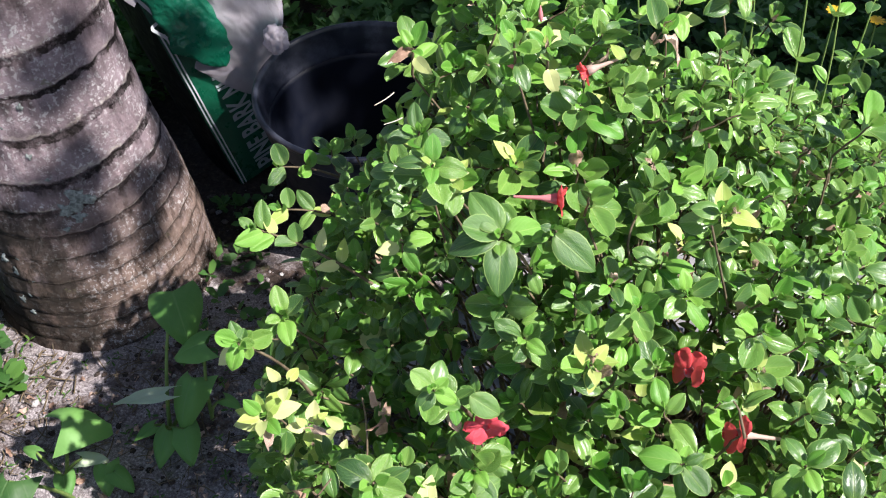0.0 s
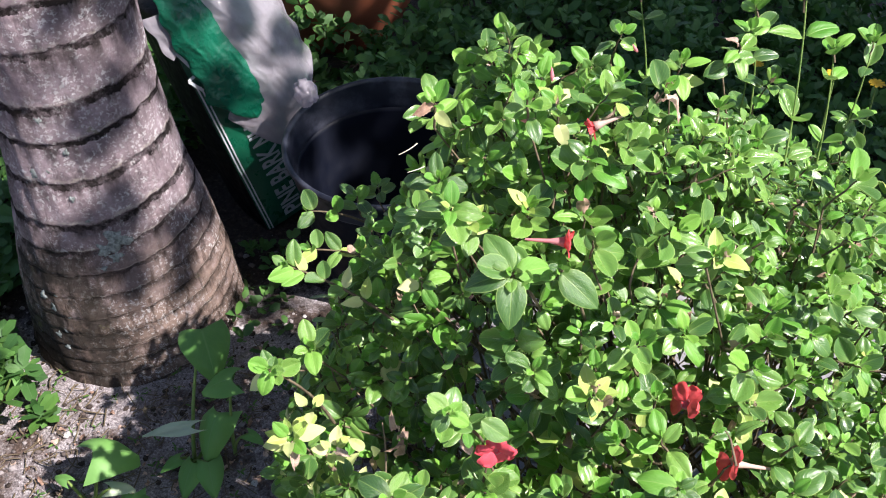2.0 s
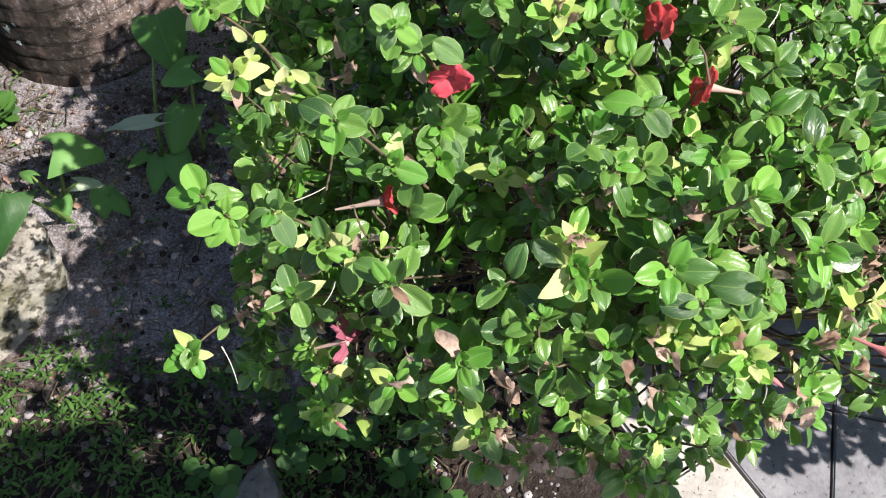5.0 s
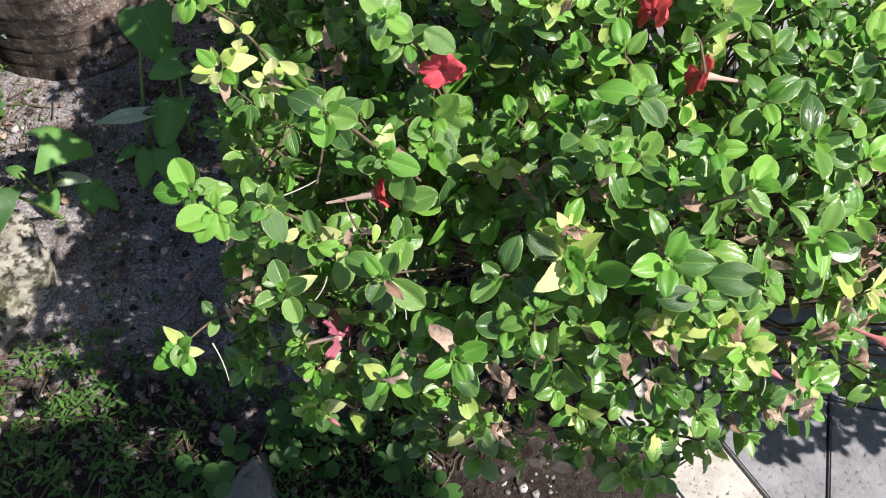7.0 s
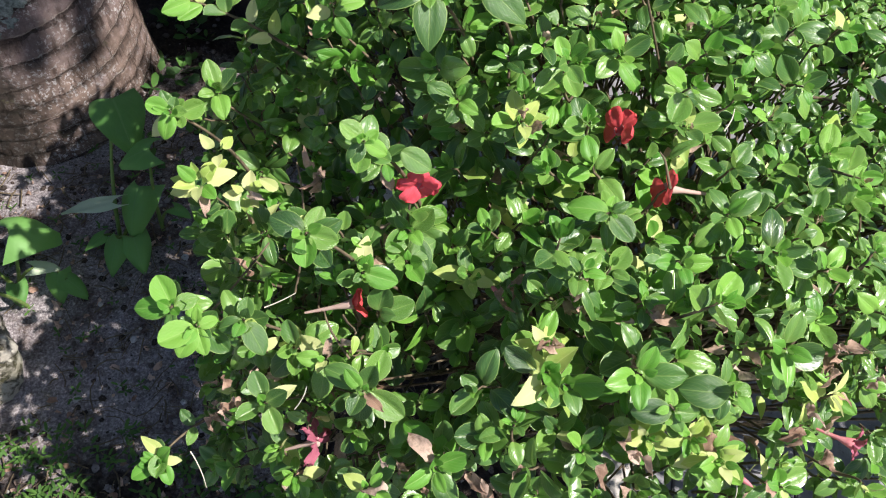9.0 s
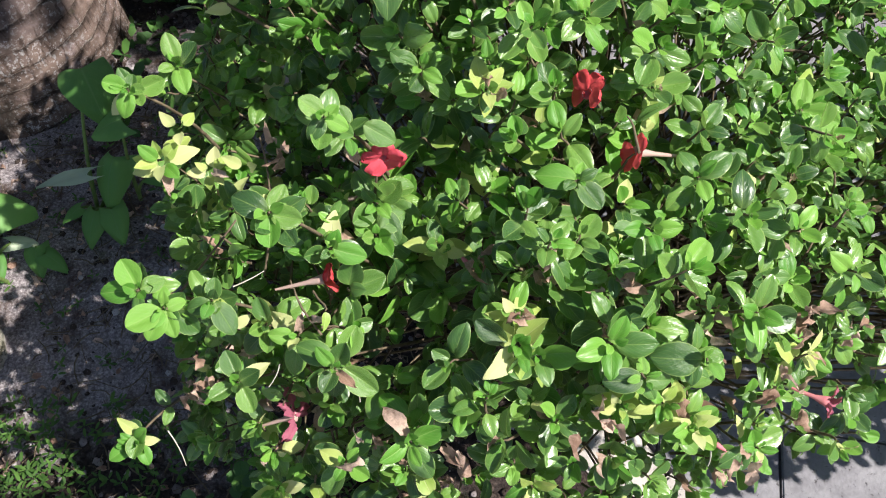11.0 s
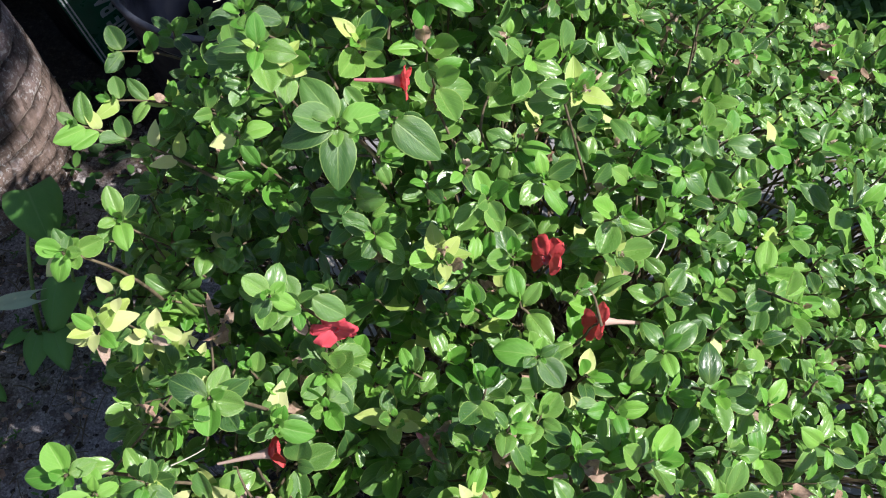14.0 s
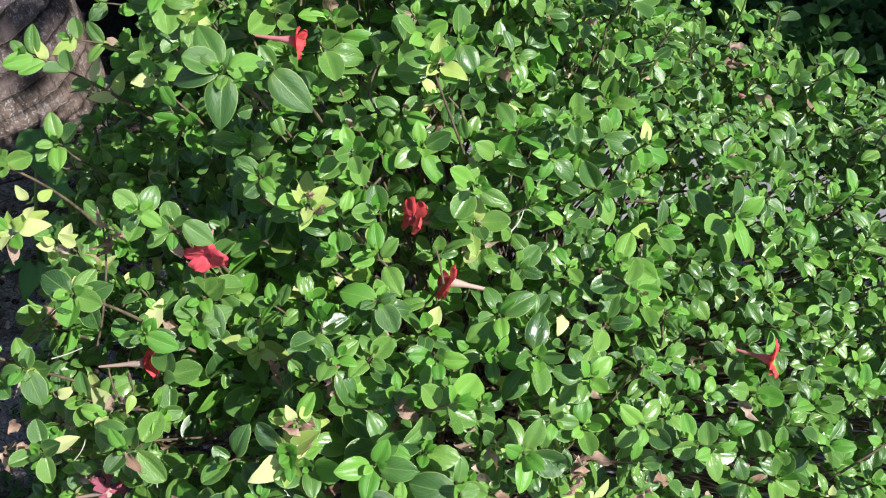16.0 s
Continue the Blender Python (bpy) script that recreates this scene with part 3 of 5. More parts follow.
# ---- unseen tree, added beyond the view to shade the background ----
def build_unseen_shade_tree():
    base = np.array([3.95, 1.64, 0.0])
    tree = empty("unseen_shade_tree", base, "unseen broadleaf tree added for shade, with a dense dark green crown", "tree")
    t = Tubes()
    t.add(bend((0, 0, -0.05), (-0.2, 0.1, 2.6), (0.08, 0, 0), 10), np.linspace(0.16, 0.10, 10), 12)
    ends = []
    places = [(2.77 + 2.0 * (i % 7) / 6 + 0.12 * math.sin(i * 5), 0.96 + 0.60 * (i // 7) + 0.1 * math.cos(i * 3), 3.9 + 0.3 * math.sin(i * 1.7)) for i in range(21)]
    for i, place in enumerate(places):
        e = np.array(place) - base
        t.add(bend((-0.2, 0.1, 2.5), e, (0, 0, 0.25), 8), np.linspace(0.07, 0.02, 8), 7)
        ends.append(e)
    lv = Leaves()
    for i in range(6000):
        k = i % len(ends)
        c = ends[k]
        p = c + rng.normal(0, 1, 3) * np.array([0.24, 0.17, 0.18])
        lv.add(p, rng.normal(0, 1, 3), [rng.normal() * 0.5, rng.normal() * 0.5, 1], 0.13 * rng.uniform(0.7, 1.3), 0, int(rng.integers(4)))
    # a thinner unseen limb, added to throw dappled shade on palm and bag
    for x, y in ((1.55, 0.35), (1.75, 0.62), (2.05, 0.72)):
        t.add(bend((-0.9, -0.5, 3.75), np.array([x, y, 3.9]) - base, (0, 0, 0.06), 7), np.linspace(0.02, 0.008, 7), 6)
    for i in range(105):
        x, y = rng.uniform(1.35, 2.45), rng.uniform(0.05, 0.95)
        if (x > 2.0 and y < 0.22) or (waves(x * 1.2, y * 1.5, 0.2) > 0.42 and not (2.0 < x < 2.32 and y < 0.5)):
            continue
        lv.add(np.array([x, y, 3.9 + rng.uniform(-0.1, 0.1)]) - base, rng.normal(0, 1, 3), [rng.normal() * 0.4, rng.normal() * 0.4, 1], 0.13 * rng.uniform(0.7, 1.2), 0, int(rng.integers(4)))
    part("trunk", t.mesh("trunk", TWIG), None, tree)
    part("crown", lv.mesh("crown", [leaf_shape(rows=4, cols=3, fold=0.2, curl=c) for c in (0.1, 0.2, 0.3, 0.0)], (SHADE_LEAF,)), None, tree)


build_unseen_shade_tree()


# unseen tree added to shade the front-left soil, replacing a standing person's shadow
def build_shade_caster():
    tree = empty("shade_caster", (1.65, -1.59, 0), "unseen slim tree added to shade the front-left soil, with a flat leafy crown", "tree")
    t = Tubes()
    t.add(bend((0, 0, -0.05), (-0.2, 0.6, 2.2), (0.05, -0.1, 0), 10), np.linspace(0.045, 0.025, 10), 10)
    for i in range(5):
        t.add(bend((-0.2, 0.6, 2.15), (-0.80 + 0.24 * i, 1.02 + 0.05 * (i % 2), 2.4), (0, 0, 0.05), 7), np.linspace(0.02, 0.006, 7), 6)
    part("trunk", t.mesh("trunk", TWIG), None, tree)
    lv = Leaves()
    for i in range(3500):
        p = np.array([rng.uniform(-1.0, 0.16), rng.uniform(0.58, 1.32), 2.4 + rng.uniform(-0.1, 0.1)])
        if (p[0] > -0.30 and p[1] > 1.27) or waves(p[0] * 2.2, p[1] * 2.2, 0.3) > 0.80:
            continue
        lv.add(p, rng.normal(0, 1, 3), [rng.normal() * 0.5, rng.normal() * 0.5, 1], 0.08 * rng.uniform(0.7, 1.3), 0, int(rng.integers(2)))
    part("crown", lv.mesh("crown", [leaf_shape(rows=5, cols=3, fold=0.2, curl=c) for c in (0.1, 0.25)], (SHADE_LEAF,)), None, tree)


build_shade_caster()


# ---- nursery pot ----
def lathe(profile, n=96):
    p = np.array(profile)
    a = np.arange(n) * 2 * np.pi / n
    v = np.stack([p[:, 0][:, None] * np.cos(a), p[:, 0][:, None] * np.sin(a), np.repeat(p[:, 1][:, None], n, 1)], -1)
    return v.reshape(-1, 3), grid_faces(len(p), n, True)


def build_pot():
    pot = empty("nursery_pot", (-0.155, 1.672, 0), "large empty black plastic nursery pot on the soil", "plant pot")
    pot.rotation_euler = (radians(2.0), radians(-1.0), 0)
    pot.scale = (1.08, 1.08, 1.0)
    wall = [(0.0, 0.012), (0.150, 0.012), (0.158, 0.0), (0.166, 0.006), (0.170, 0.03), (0.195, 0.30), (0.1955, 0.312)]
    v, f = lathe(wall + [(0.1915, 0.312), (0.189, 0.30), (0.163, 0.03), (0.158, 0.02), (0.0, 0.02)])
    part("body", arrays_mesh("body", v, f, None, None, (POT,)), None, pot)
    ridge = [(0.1925, 0.312), (0.1985, 0.312), (0.2015, 0.318), (0.1995, 0.326), (0.2035, 0.332), (0.2015, 0.342), (0.2060, 0.350), (0.2045, 0.364), (0.2125, 0.370),
             (0.2160, 0.376), (0.2155, 0.383), (0.2105, 0.386), (0.2060, 0.384), (0.2035, 0.376), (0.2020, 0.362), (0.1985, 0.356), (0.1990, 0.344), (0.1955, 0.338), (0.1960, 0.328), (0.1925, 0.322), (0.1925, 0.312)]
    v, f = lathe(ridge)
    part("rim", arrays_mesh("rim", v, f, None, None, (POT_RIM,)), None, pot, "ridged rolled black rim with pale scuffs")


build_pot()


# ---- bag of bark ----
def build_bag():
    low, high = np.array([-0.497, 1.765, 0.0]), np.array([-0.683, 1.80, 0.625])
    bag = empty("bark_bag", tuple(low), "crumpled green and black plastic bag of bark, leaning", "bag")
    up = unit(high - low)
    right = unit(np.array([0.75, 0.66, 0.0]) - up * np.dot(up, [0.75, 0.66, 0.0]))
    out = unit(np.cross(right, up))
    if out[1] > 0:
        out = -out
    tall, wide, deep = 0.62, 0.275, 0.17

    def at(u, w, d):
        """u to the right, w upward, d outward from the front edge's plane."""
        return right * u + up * w + out * d

    def crumple(U, W, cell, seed):
        """Sharp folds between scattered cells, 0 at the creases."""
        g = np.random.default_rng(seed)
        c = np.stack([g.uniform(-0.08, wide + 0.06, 400), g.uniform(-0.05, tall + 0.1, 400)], 1)[: int(0.33 / cell ** 2)]
        d = np.sort(np.hypot(U[..., None] + 0.35 * W[..., None] - c[:, 0] - 0.35 * c[:, 1], 0.42 * (W[..., None] - c[:, 1])), -1)
        return -np.clip((d[..., 1] - d[..., 0]) / cell, 0, 1)

    def bulge(u, w):
        s, t = np.clip(u / wide, 0, 1), np.clip(w / tall, 0, 1)
        return 0.030 * np.sin(np.pi * s) ** 0.7 * np.sin(np.pi * (0.08 + 0.84 * t)) ** 0.6 + 0.003 * waves(u * 4, w * 3)

    def sheet(u0, u1, w0, w1, lift, n=26, m=40, crumple=0.0, k=0.0):
        U, W = np.meshgrid(np.linspace(u0, u1, n), np.linspace(w0, w1, m), indexing="ij")
        D = bulge(U, W) + lift + crumple * (waves(U * 11, W * 10, k) + 0.6 * np.abs(waves(U * 23, W * 21, k + 1)))
        P = U[..., None] * right + W[..., None] * up + D[..., None] * out
        return P.reshape(-1, 3), grid_faces(n, m)

    # body: closed pillow with a black gusset
    U, W = np.meshgrid(np.linspace(0, wide, 20), np.linspace(0, tall, 36), indexing="ij")
    back = U[..., None] * right + W[..., None] * up - deep * out
    front, fq = sheet(0, wide, 0, tall, 0.0, 20, 36)
    back = back.reshape(-1, 3)
    n, m = 20, 36
    idx = np.arange(n * m).reshape(n, m)
    loop = np.concatenate([idx[0, :], idx[1:, -1], idx[-1, -2::-1], idx[-2:0:-1, 0]])
    steps = 7
    rim_v, rim_f = [], []
    for k in range(steps):
        s = k / (steps - 1)
        ring = front[loop] * (1 - s) + back[loop] * s
        centre = at(wide / 2, tall / 2, -deep / 2)
        ring = ring + unit(ring - centre) * 0.016 * math.sin(math.pi * s) + 0.003 * np.sin(np.arange(len(loop)) * 1.3 + k)[:, None] * up * math.sin(math.pi * s)
        rim_v.append(ring)
    gusset_v = np.concatenate(rim_v)
    part("gusset", arrays_mesh("gusset", gusset_v, grid_faces(steps, len(loop), True), None, None, (BAG_BLACK,)), None, bag, "black side of the bag")
    part("back_panel", arrays_mesh("back_panel", back, fq, None, None, (BAG_BLACK,)), None, bag)
    part("front_panel", arrays_mesh("front_panel", front, fq, None, None, (SHADED_BAG_GREEN,)), None, bag, "glossy green printed front")
    # two white lines along the edge, a zigzag and a white corner at the top
    for u0, u1 in ((0.003, 0.0065), (0.011, 0.0145)):
        v, f = sheet(u0, u1, -0.0, 0.43, 0.0025, 2, 60)
        part("white_line", arrays_mesh("white_line", v, f, None, None, (BAG_WHITE,)), None, bag)
    for (ua, wa), (ub, wb) in (((-0.004, 0.53), (0.016, 0.468)), ((0.016, 0.468), (-0.008, 0.458)), ((-0.008, 0.458), (0.010, 0.425))):
        pts = np.linspace(0, 1, 12)
        a = np.stack([ua + (ub - ua) * pts, wa + (wb - wa) * pts], 1)
        side = np.array([-(wb - wa), ub - ua])
        side = side / np.linalg.norm(side) * 0.0035
        v = []
        for q in (a - side, a + side):
            v.append(q[:, :1] * right + q[:, 1:] * up + (bulge(q[:, 0], q[:, 1]) + 0.020)[:, None] * out)
        part("zigzag", arrays_mesh("zigzag", np.concatenate(v), grid_faces(2, 12), None, None, (BAG_WHITE,)), None, bag)

    def loose(edges, lift, tall_fold, cells, seed, n=56, sag=0.0):
        """A crumpled sheet between two side curves, each given as (u, w) corners."""
        t = np.linspace(0, 1, n)
        left, rite = [np.stack([np.interp(t, np.linspace(0, 1, len(e)), [q[k] for q in e]) for k in (0, 1)], 1) for e in edges]
        A = np.linspace(0, 1, n)[:, None, None]
        UW = left[None] * (1 - A) + rite[None] * A
        U, W = UW[..., 0], UW[..., 1]
        W = W - sag * np.sin(np.pi * A[..., 0]) ** 0.8 * t[None] ** 3
        U = U + 0.004 * np.sin(W * 90) * (np.abs(A[..., 0] - 0.5) * 2) ** 6
        D = bulge(U, W) + lift + sum(h * crumple(U, W, c, seed + i) for i, (h, c) in enumerate(cells)) + tall_fold * np.sin(np.pi * A[..., 0]) ** 0.6 * np.sin(np.pi * np.clip(t[None] * 0.8 + 0.2, 0, 1)) ** 0.6
        return U, W, D

    U, W, D = loose((((-0.035, 0.63), (-0.03, 0.565), (-0.018, 0.515)), ((0.03, 0.62), (0.03, 0.56), (0.022, 0.535))), 0.016, 0.006, ((0.008, 0.03),), 3, 24)
    part("white_corner", arrays_mesh("white_corner", (U[..., None] * right + W[..., None] * up + D[..., None] * out).reshape(-1, 3), grid_faces(24, 24), None, None, (FILM,)), None, bag)
    # lettering up the panel
    text = bpy.data.curves.new("lettering", "FONT")
    text.body, text.size, text.extrude, text.offset = "PINE BARK NUGGETS", 0.074, 0.0004, 0.0022
    made = new("lettering", text)
    bpy.context.view_layer.update()
    flat = bpy.data.meshes.new_from_object(made.evaluated_get(bpy.context.evaluated_depsgraph_get()))
    bpy.data.objects.remove(made)
    co = np.empty(len(flat.vertices) * 3, np.float32)
    flat.vertices.foreach_get("co", co)
    co = co.reshape(-1, 3)
    u = 0.108 - co[:, 1] * 1.0
    w = 0.012 + co[:, 0] * 0.57
    v = u[:, None] * right + w[:, None] * up + (bulge(u, w) + 0.003)[:, None] * out
    flat.vertices.foreach_set("co", v.astype(np.float32).ravel())
    flat.materials.append(BAG_WHITE)
    part("lettering", flat, None, bag, "pale capital letters reading upward")
    # folded green flap and cloudy film over the top
    U, W, D = loose((((0.0, 0.66), (-0.005, 0.56), (0.010, 0.46), (0.004, 0.395), (0.040, 0.352)), ((0.10, 0.66), (0.105, 0.57), (0.135, 0.47), (0.160, 0.39), (0.148, 0.328))), 0.034, 0.018, ((0.013, 0.065), (0.003, 0.028)), 21, 56, 0.03)
    part("folded_flap", arrays_mesh("folded_flap", (U[..., None] * right + W[..., None] * up + D[..., None] * out).reshape(-1, 3), grid_faces(56, 56), None, None, (BAG_FLAP,)), None, bag, "crinkled shiny green flap")
    tie = np.array([-0.352, 1.752, 0.43]) - low
    U, W, D = loose((((0.06, 0.66), (0.07, 0.55), (0.09, 0.46), (0.06, 0.38), (0.035, 0.335)), ((0.22, 0.66), (0.275, 0.54), (0.292, 0.44), (0.300, 0.33), (0.250, 0.215))), 0.018, 0.045, ((0.016, 0.085), (0.006, 0.036)), 40, 80, 0.085)
    P = U[..., None] * right + W[..., None] * up + D[..., None] * out
    pull = np.exp(-((U - 0.285) ** 2 + (W - 0.28) ** 2) / 0.0016)[..., None]
    P = P * (1 - 0.9 * pull) + tie * 0.9 * pull
    part("cloudy_film", arrays_mesh("cloudy_film", P.reshape(-1, 3), grid_faces(80, 80), None, None, (FILM,)), None, bag, "crumpled cloudy clear plastic")
    bm = bmesh.new()
    bmesh.ops.create_icosphere(bm, subdivisions=4, radius=1)
    for vert in bm.verts:
        c = vert.co
        k = 1 + 0.28 * noise.noise(c * 2.6) + 0.14 * noise.noise(c * 6.0)
        vert.co = Vector((c.x * 0.026, c.y * 0.020, c.z * 0.034)) * k
    bmesh.ops.transform(bm, matrix=Matrix.Translation(Vector(tie)), verts=bm.verts)
    part("knot", bm, FILM, bag, "twisted knot of cloudy film")


build_bag()


# ---- clay pot behind ----
def build_clay_pot():
    pot = empty("clay_pot", (-0.42, 2.78, 0), "large weathered terracotta pot behind the bag", "plant pot")
    v, f = lathe([(0.0, 0.01), (0.15, 0.01), (0.16, 0.0), (0.18, 0.03), (0.245, 0.17), (0.275, 0.27), (0.27, 0.36), (0.255, 0.40), (0.235, 0.40), (0.245, 0.36), (0.25, 0.27), (0.17, 0.04), (0.0, 0.03)])
    part("body", arrays_mesh("body", v, f, None, None, (CLAY,)), None, pot)
    v, f = lathe([(0.256, 0.385), (0.282, 0.385), (0.29, 0.395), (0.29, 0.425), (0.282, 0.435), (0.25, 0.435), (0.24, 0.425), (0.24, 0.40), (0.256, 0.385)])
    part("rim", arrays_mesh("rim", v, f, None, None, (CLAY,)), None, pot)


build_clay_pot()


# ---- stone and concrete ----
def boulder(name, at, size, seed, material, label, category, sub=5, cut=0.55, turn=0.0):
    bm = bmesh.new()
    bmesh.ops.create_icosphere(bm, subdivisions=sub, radius=1)
    off = Vector((seed, seed * 0.7, -seed))
    planes = [(Vector((math.cos(seed + i * 2.1), math.sin(seed * 2 + i * 1.7), 0.35 * math.sin(i + seed))).normalized(), cut + 0.09 * (i % 3)) for i in range(7)] + [(Vector((0.15, -0.1, 1)).normalized(), 0.62)]
    for v in bm.verts:
        c = v.co.copy()
        for n, d in planes:
            over = c.dot(n) - d
            if over > 0:
                c -= n * over * 0.85
        c *= 1 + 0.10 * noise.noise(c * 2.2 + off) + 0.05 * noise.noise(c * 6 + off) + 0.02 * noise.noise(c * 16 + off)
        v.co = Vector((c.x * size[0], c.y * size[1], c.z * size[2]))
    ob = new(name, bm_mesh(name, bm, material))
    ob.location, ob.rotation_euler = at, (0, 0, radians(turn))
    return tagged(ob, label, category)


boulder("rock", (-0.825, 0.745, 0.02), (0.235, 0.165, 0.20), 1.7, STONE, "pale pitted limestone rock with mossy stains on the soil", "rock", 6)
boulder("concrete_chunk", (-0.235, 0.375, 0.0), (0.045, 0.075, 0.06), 4.1, CHUNK, "small rough grey concrete chunk beside the shrub", "stone", 5, 0.7)


def build_paving():
    base = empty("pavement", (0.75, 0.3, 0), "grey concrete pavers in a square bond beside the shrub", "pavement", "", "structure")
    a = np.array([0.21, 0.978])
    b = np.array([0.978, -0.21])
    size, gap, thick = 0.205, 0.004, 0.05
    origin = np.array([0.707, 0.555])
    edge_p, edge_d = np.array([0.509, 0.49]), unit(np.array([0.55, -0.835]))
    edge_n = np.array([0.835, 0.55])
    for i in range(-4, 9):
        for j in range(-10, 5):
            c0 = origin + b * i * size + a * (j * size + (0.0 if i % 2 else 0.0))
            poly = [c0 + b * gap / 2 + a * gap / 2, c0 + b * (size - gap / 2) + a * gap / 2, c0 + b * (size - gap / 2) + a * (size - gap / 2), c0 + b * gap / 2 + a * (size - gap / 2)]
            # cut along the kerb
            kept = []
            for k in range(4):
                p, q = poly[k], poly[(k + 1) % 4]
                dp, dq = np.dot(p - edge_p, edge_n) - 0.004, np.dot(q - edge_p, edge_n) - 0.004
                if dp >= 0:
                    kept.append(p)
                if dp * dq < 0:
                    kept.append(p + (q - p) * dp / (dp - dq))
            if len(kept) < 3:
                continue
            bm = bmesh.new()
            lift = 0.0015 * math.sin(i * 3.1 + j * 5.3)
            tops = [bm.verts.new((p[0] - 0.75, p[1] - 0.3, lift)) for p in kept]
            face = bm.faces.new(tops)
            ext = bmesh.ops.extrude_face_region(bm, geom=[face])
            bmesh.ops.translate(bm, vec=(0, 0, -thick), verts=[g for g in ext["geom"] if isinstance(g, bmesh.types.BMVert)])
            bmesh.ops.recalc_face_normals(bm, faces=bm.faces)
            bmesh.ops.bevel(bm, geom=[e for e in bm.edges if all(v.co.z > lift - 0.01 for v in e.verts)], offset=0.0025, segments=2, affect="EDGES")
            me = bm_mesh("paver", bm, PAVER, False)
            ob = new("paver", me)
            ob.parent = base
    # kerb strip along the diagonal cut
    for k in range(-4, 9):
        s0, s1 = k * 0.30 + 0.003, (k + 1) * 0.30 - 0.003
        bm = bmesh.new()
        pts = [edge_p + edge_d * s0 - edge_n * 0.003, edge_p + edge_d * s1 - edge_n * 0.003, edge_p + edge_d * s1 - edge_n * 0.115, edge_p + edge_d * s0 - edge_n * 0.115]
        tops = [bm.verts.new((p[0] - 0.75, p[1] - 0.3, 0.004)) for p in pts]
        face = bm.faces.new(tops)
        ext = bmesh.ops.extrude_face_region(bm, geom=[face])
        bmesh.ops.translate(bm, vec=(0, 0, -0.07), verts=[g for g in ext["geom"] if isinstance(g, bmesh.types.BMVert)])
        bmesh.ops.recalc_face_normals(bm, faces=bm.faces)
        bmesh.ops.bevel(bm, geom=[e for e in bm.edges if all(v.co.z > -0.01 for v in e.verts)], offset=0.006, segments=2, affect="EDGES")
        ob = new("kerb_stone", bm_mesh("kerb_stone", bm, KERB, False))
        ob.parent = base


build_paving()


# ---- flowering shrub ----
def near_edge(x):
    return np.interp(x, (-0.25, -0.10, 0.0, 0.12, 0.30, 0.50, 0.75, 1.0), (0.47, 0.40, 0.32, 0.255, 0.265, 0.325, 0.335, 0.28))


def canopy(x, y):
    """Height of the shrub's outer surface: a dome over the back half, a lower swell in front, hollows between."""
    h = 0.70 + 0.28 * np.exp(-((x - 0.22) / np.where(x > 0.22, 0.36, 0.30)) ** 2 - ((y - 0.86) / 0.28) ** 2) + 0.13 * np.exp(-((x - 0.05) / 0.11) ** 2 - ((y - 1.04) / 0.13) ** 2) + 0.09 * np.exp(-((x - 0.27) / 0.26) ** 2 - ((y - 0.40) / 0.15) ** 2)
    h = h - 0.06 * np.clip((x - 0.5) / 0.3, 0, 1) + 0.020 * waves(x * 1.1, y * 1.1) + 0.034 * waves(x * 2.7, y * 2.9, 1.7)
    for cx, cy, rx, ry, depth in ((-0.04, 0.66, 0.085, 0.065, 0.26), (0.105, 0.425, 0.05, 0.05, 0.24), (0.02, 0.335, 0.05, 0.05, 0.2), (0.41, 0.80, 0.05, 0.05, 0.12), (0.55, 0.76, 0.05, 0.04, 0.12), (-0.06, 0.50, 0.04, 0.04, 0.12)):
        h = h - depth * np.exp(-((x - cx) / rx) ** 2 - ((y - cy) / ry) ** 2)
    for d, reach, deep in ((x + 0.205 - 0.17 * np.clip((y - 0.80) / 0.35, 0, 1) - 0.02 * np.sin(y * 14), 0.13, 0.42), (y - near_edge(x) - 0.015 * np.sin(x * 16), 0.17, 0.36), (1.21 + 0.10 * np.exp(-((x - 0.45) / 0.22) ** 2) - 0.06 * np.clip((x - 0.6) / 0.35, 0, 1) + 0.03 * np.sin(x * 11) - y, 0.12, 0.4), (1.55 - x, 0.2, 0.5)):
        q = np.clip(d / reach, 0, 1)
        h = np.where(d < 0, 0.0, h * (1 - deep + deep * np.sqrt(np.maximum(1 - (1 - q) ** 2, 0))))
    return h


def scatter(count, spacing, drop, limit=2000):
    x = rng.uniform(-0.26, 1.55, count)
    y = rng.uniform(0.16, 1.46, count)
    h = canopy(x, y)
    ok = h > 0.1
    x, y, h = x[ok], y[ok], h[ok]
    e = 0.012
    gx = (canopy(x + e, y) - canopy(x - e, y)) / (2 * e)
    gy = (canopy(x, y + e) - canopy(x, y - e)) / (2 * e)
    z = h * (1 - drop * rng.uniform(0.6, 1.0, len(h))) + rng.normal(0, 0.020, len(h))
    p = np.stack([x, y, np.maximum(z, 0.04)], 1)
    n = unit(np.stack([-np.clip(gx, -3, 3), -np.clip(gy, -3, 3), np.ones_like(gx)], 1))
    keep = []
    for i in range(len(p)):
        if keep and (np.sum((p[keep] - p[i]) ** 2, 1) < spacing ** 2).any():
            continue
        keep.append(i)
        if len(keep) >= limit:
            break
    return p[keep], n[keep]


shrub = empty("flowering_shrub", (0.36, 0.78, 0), "sprawling glossy green shrub with red trumpet flowers and yellowing bracts", "shrub")
foliage, picked, wood = Leaves(), Leaves(), Tubes()
SLOT = {"leaf": 0, "young": 1, "yellow": 2, "dry": 3}


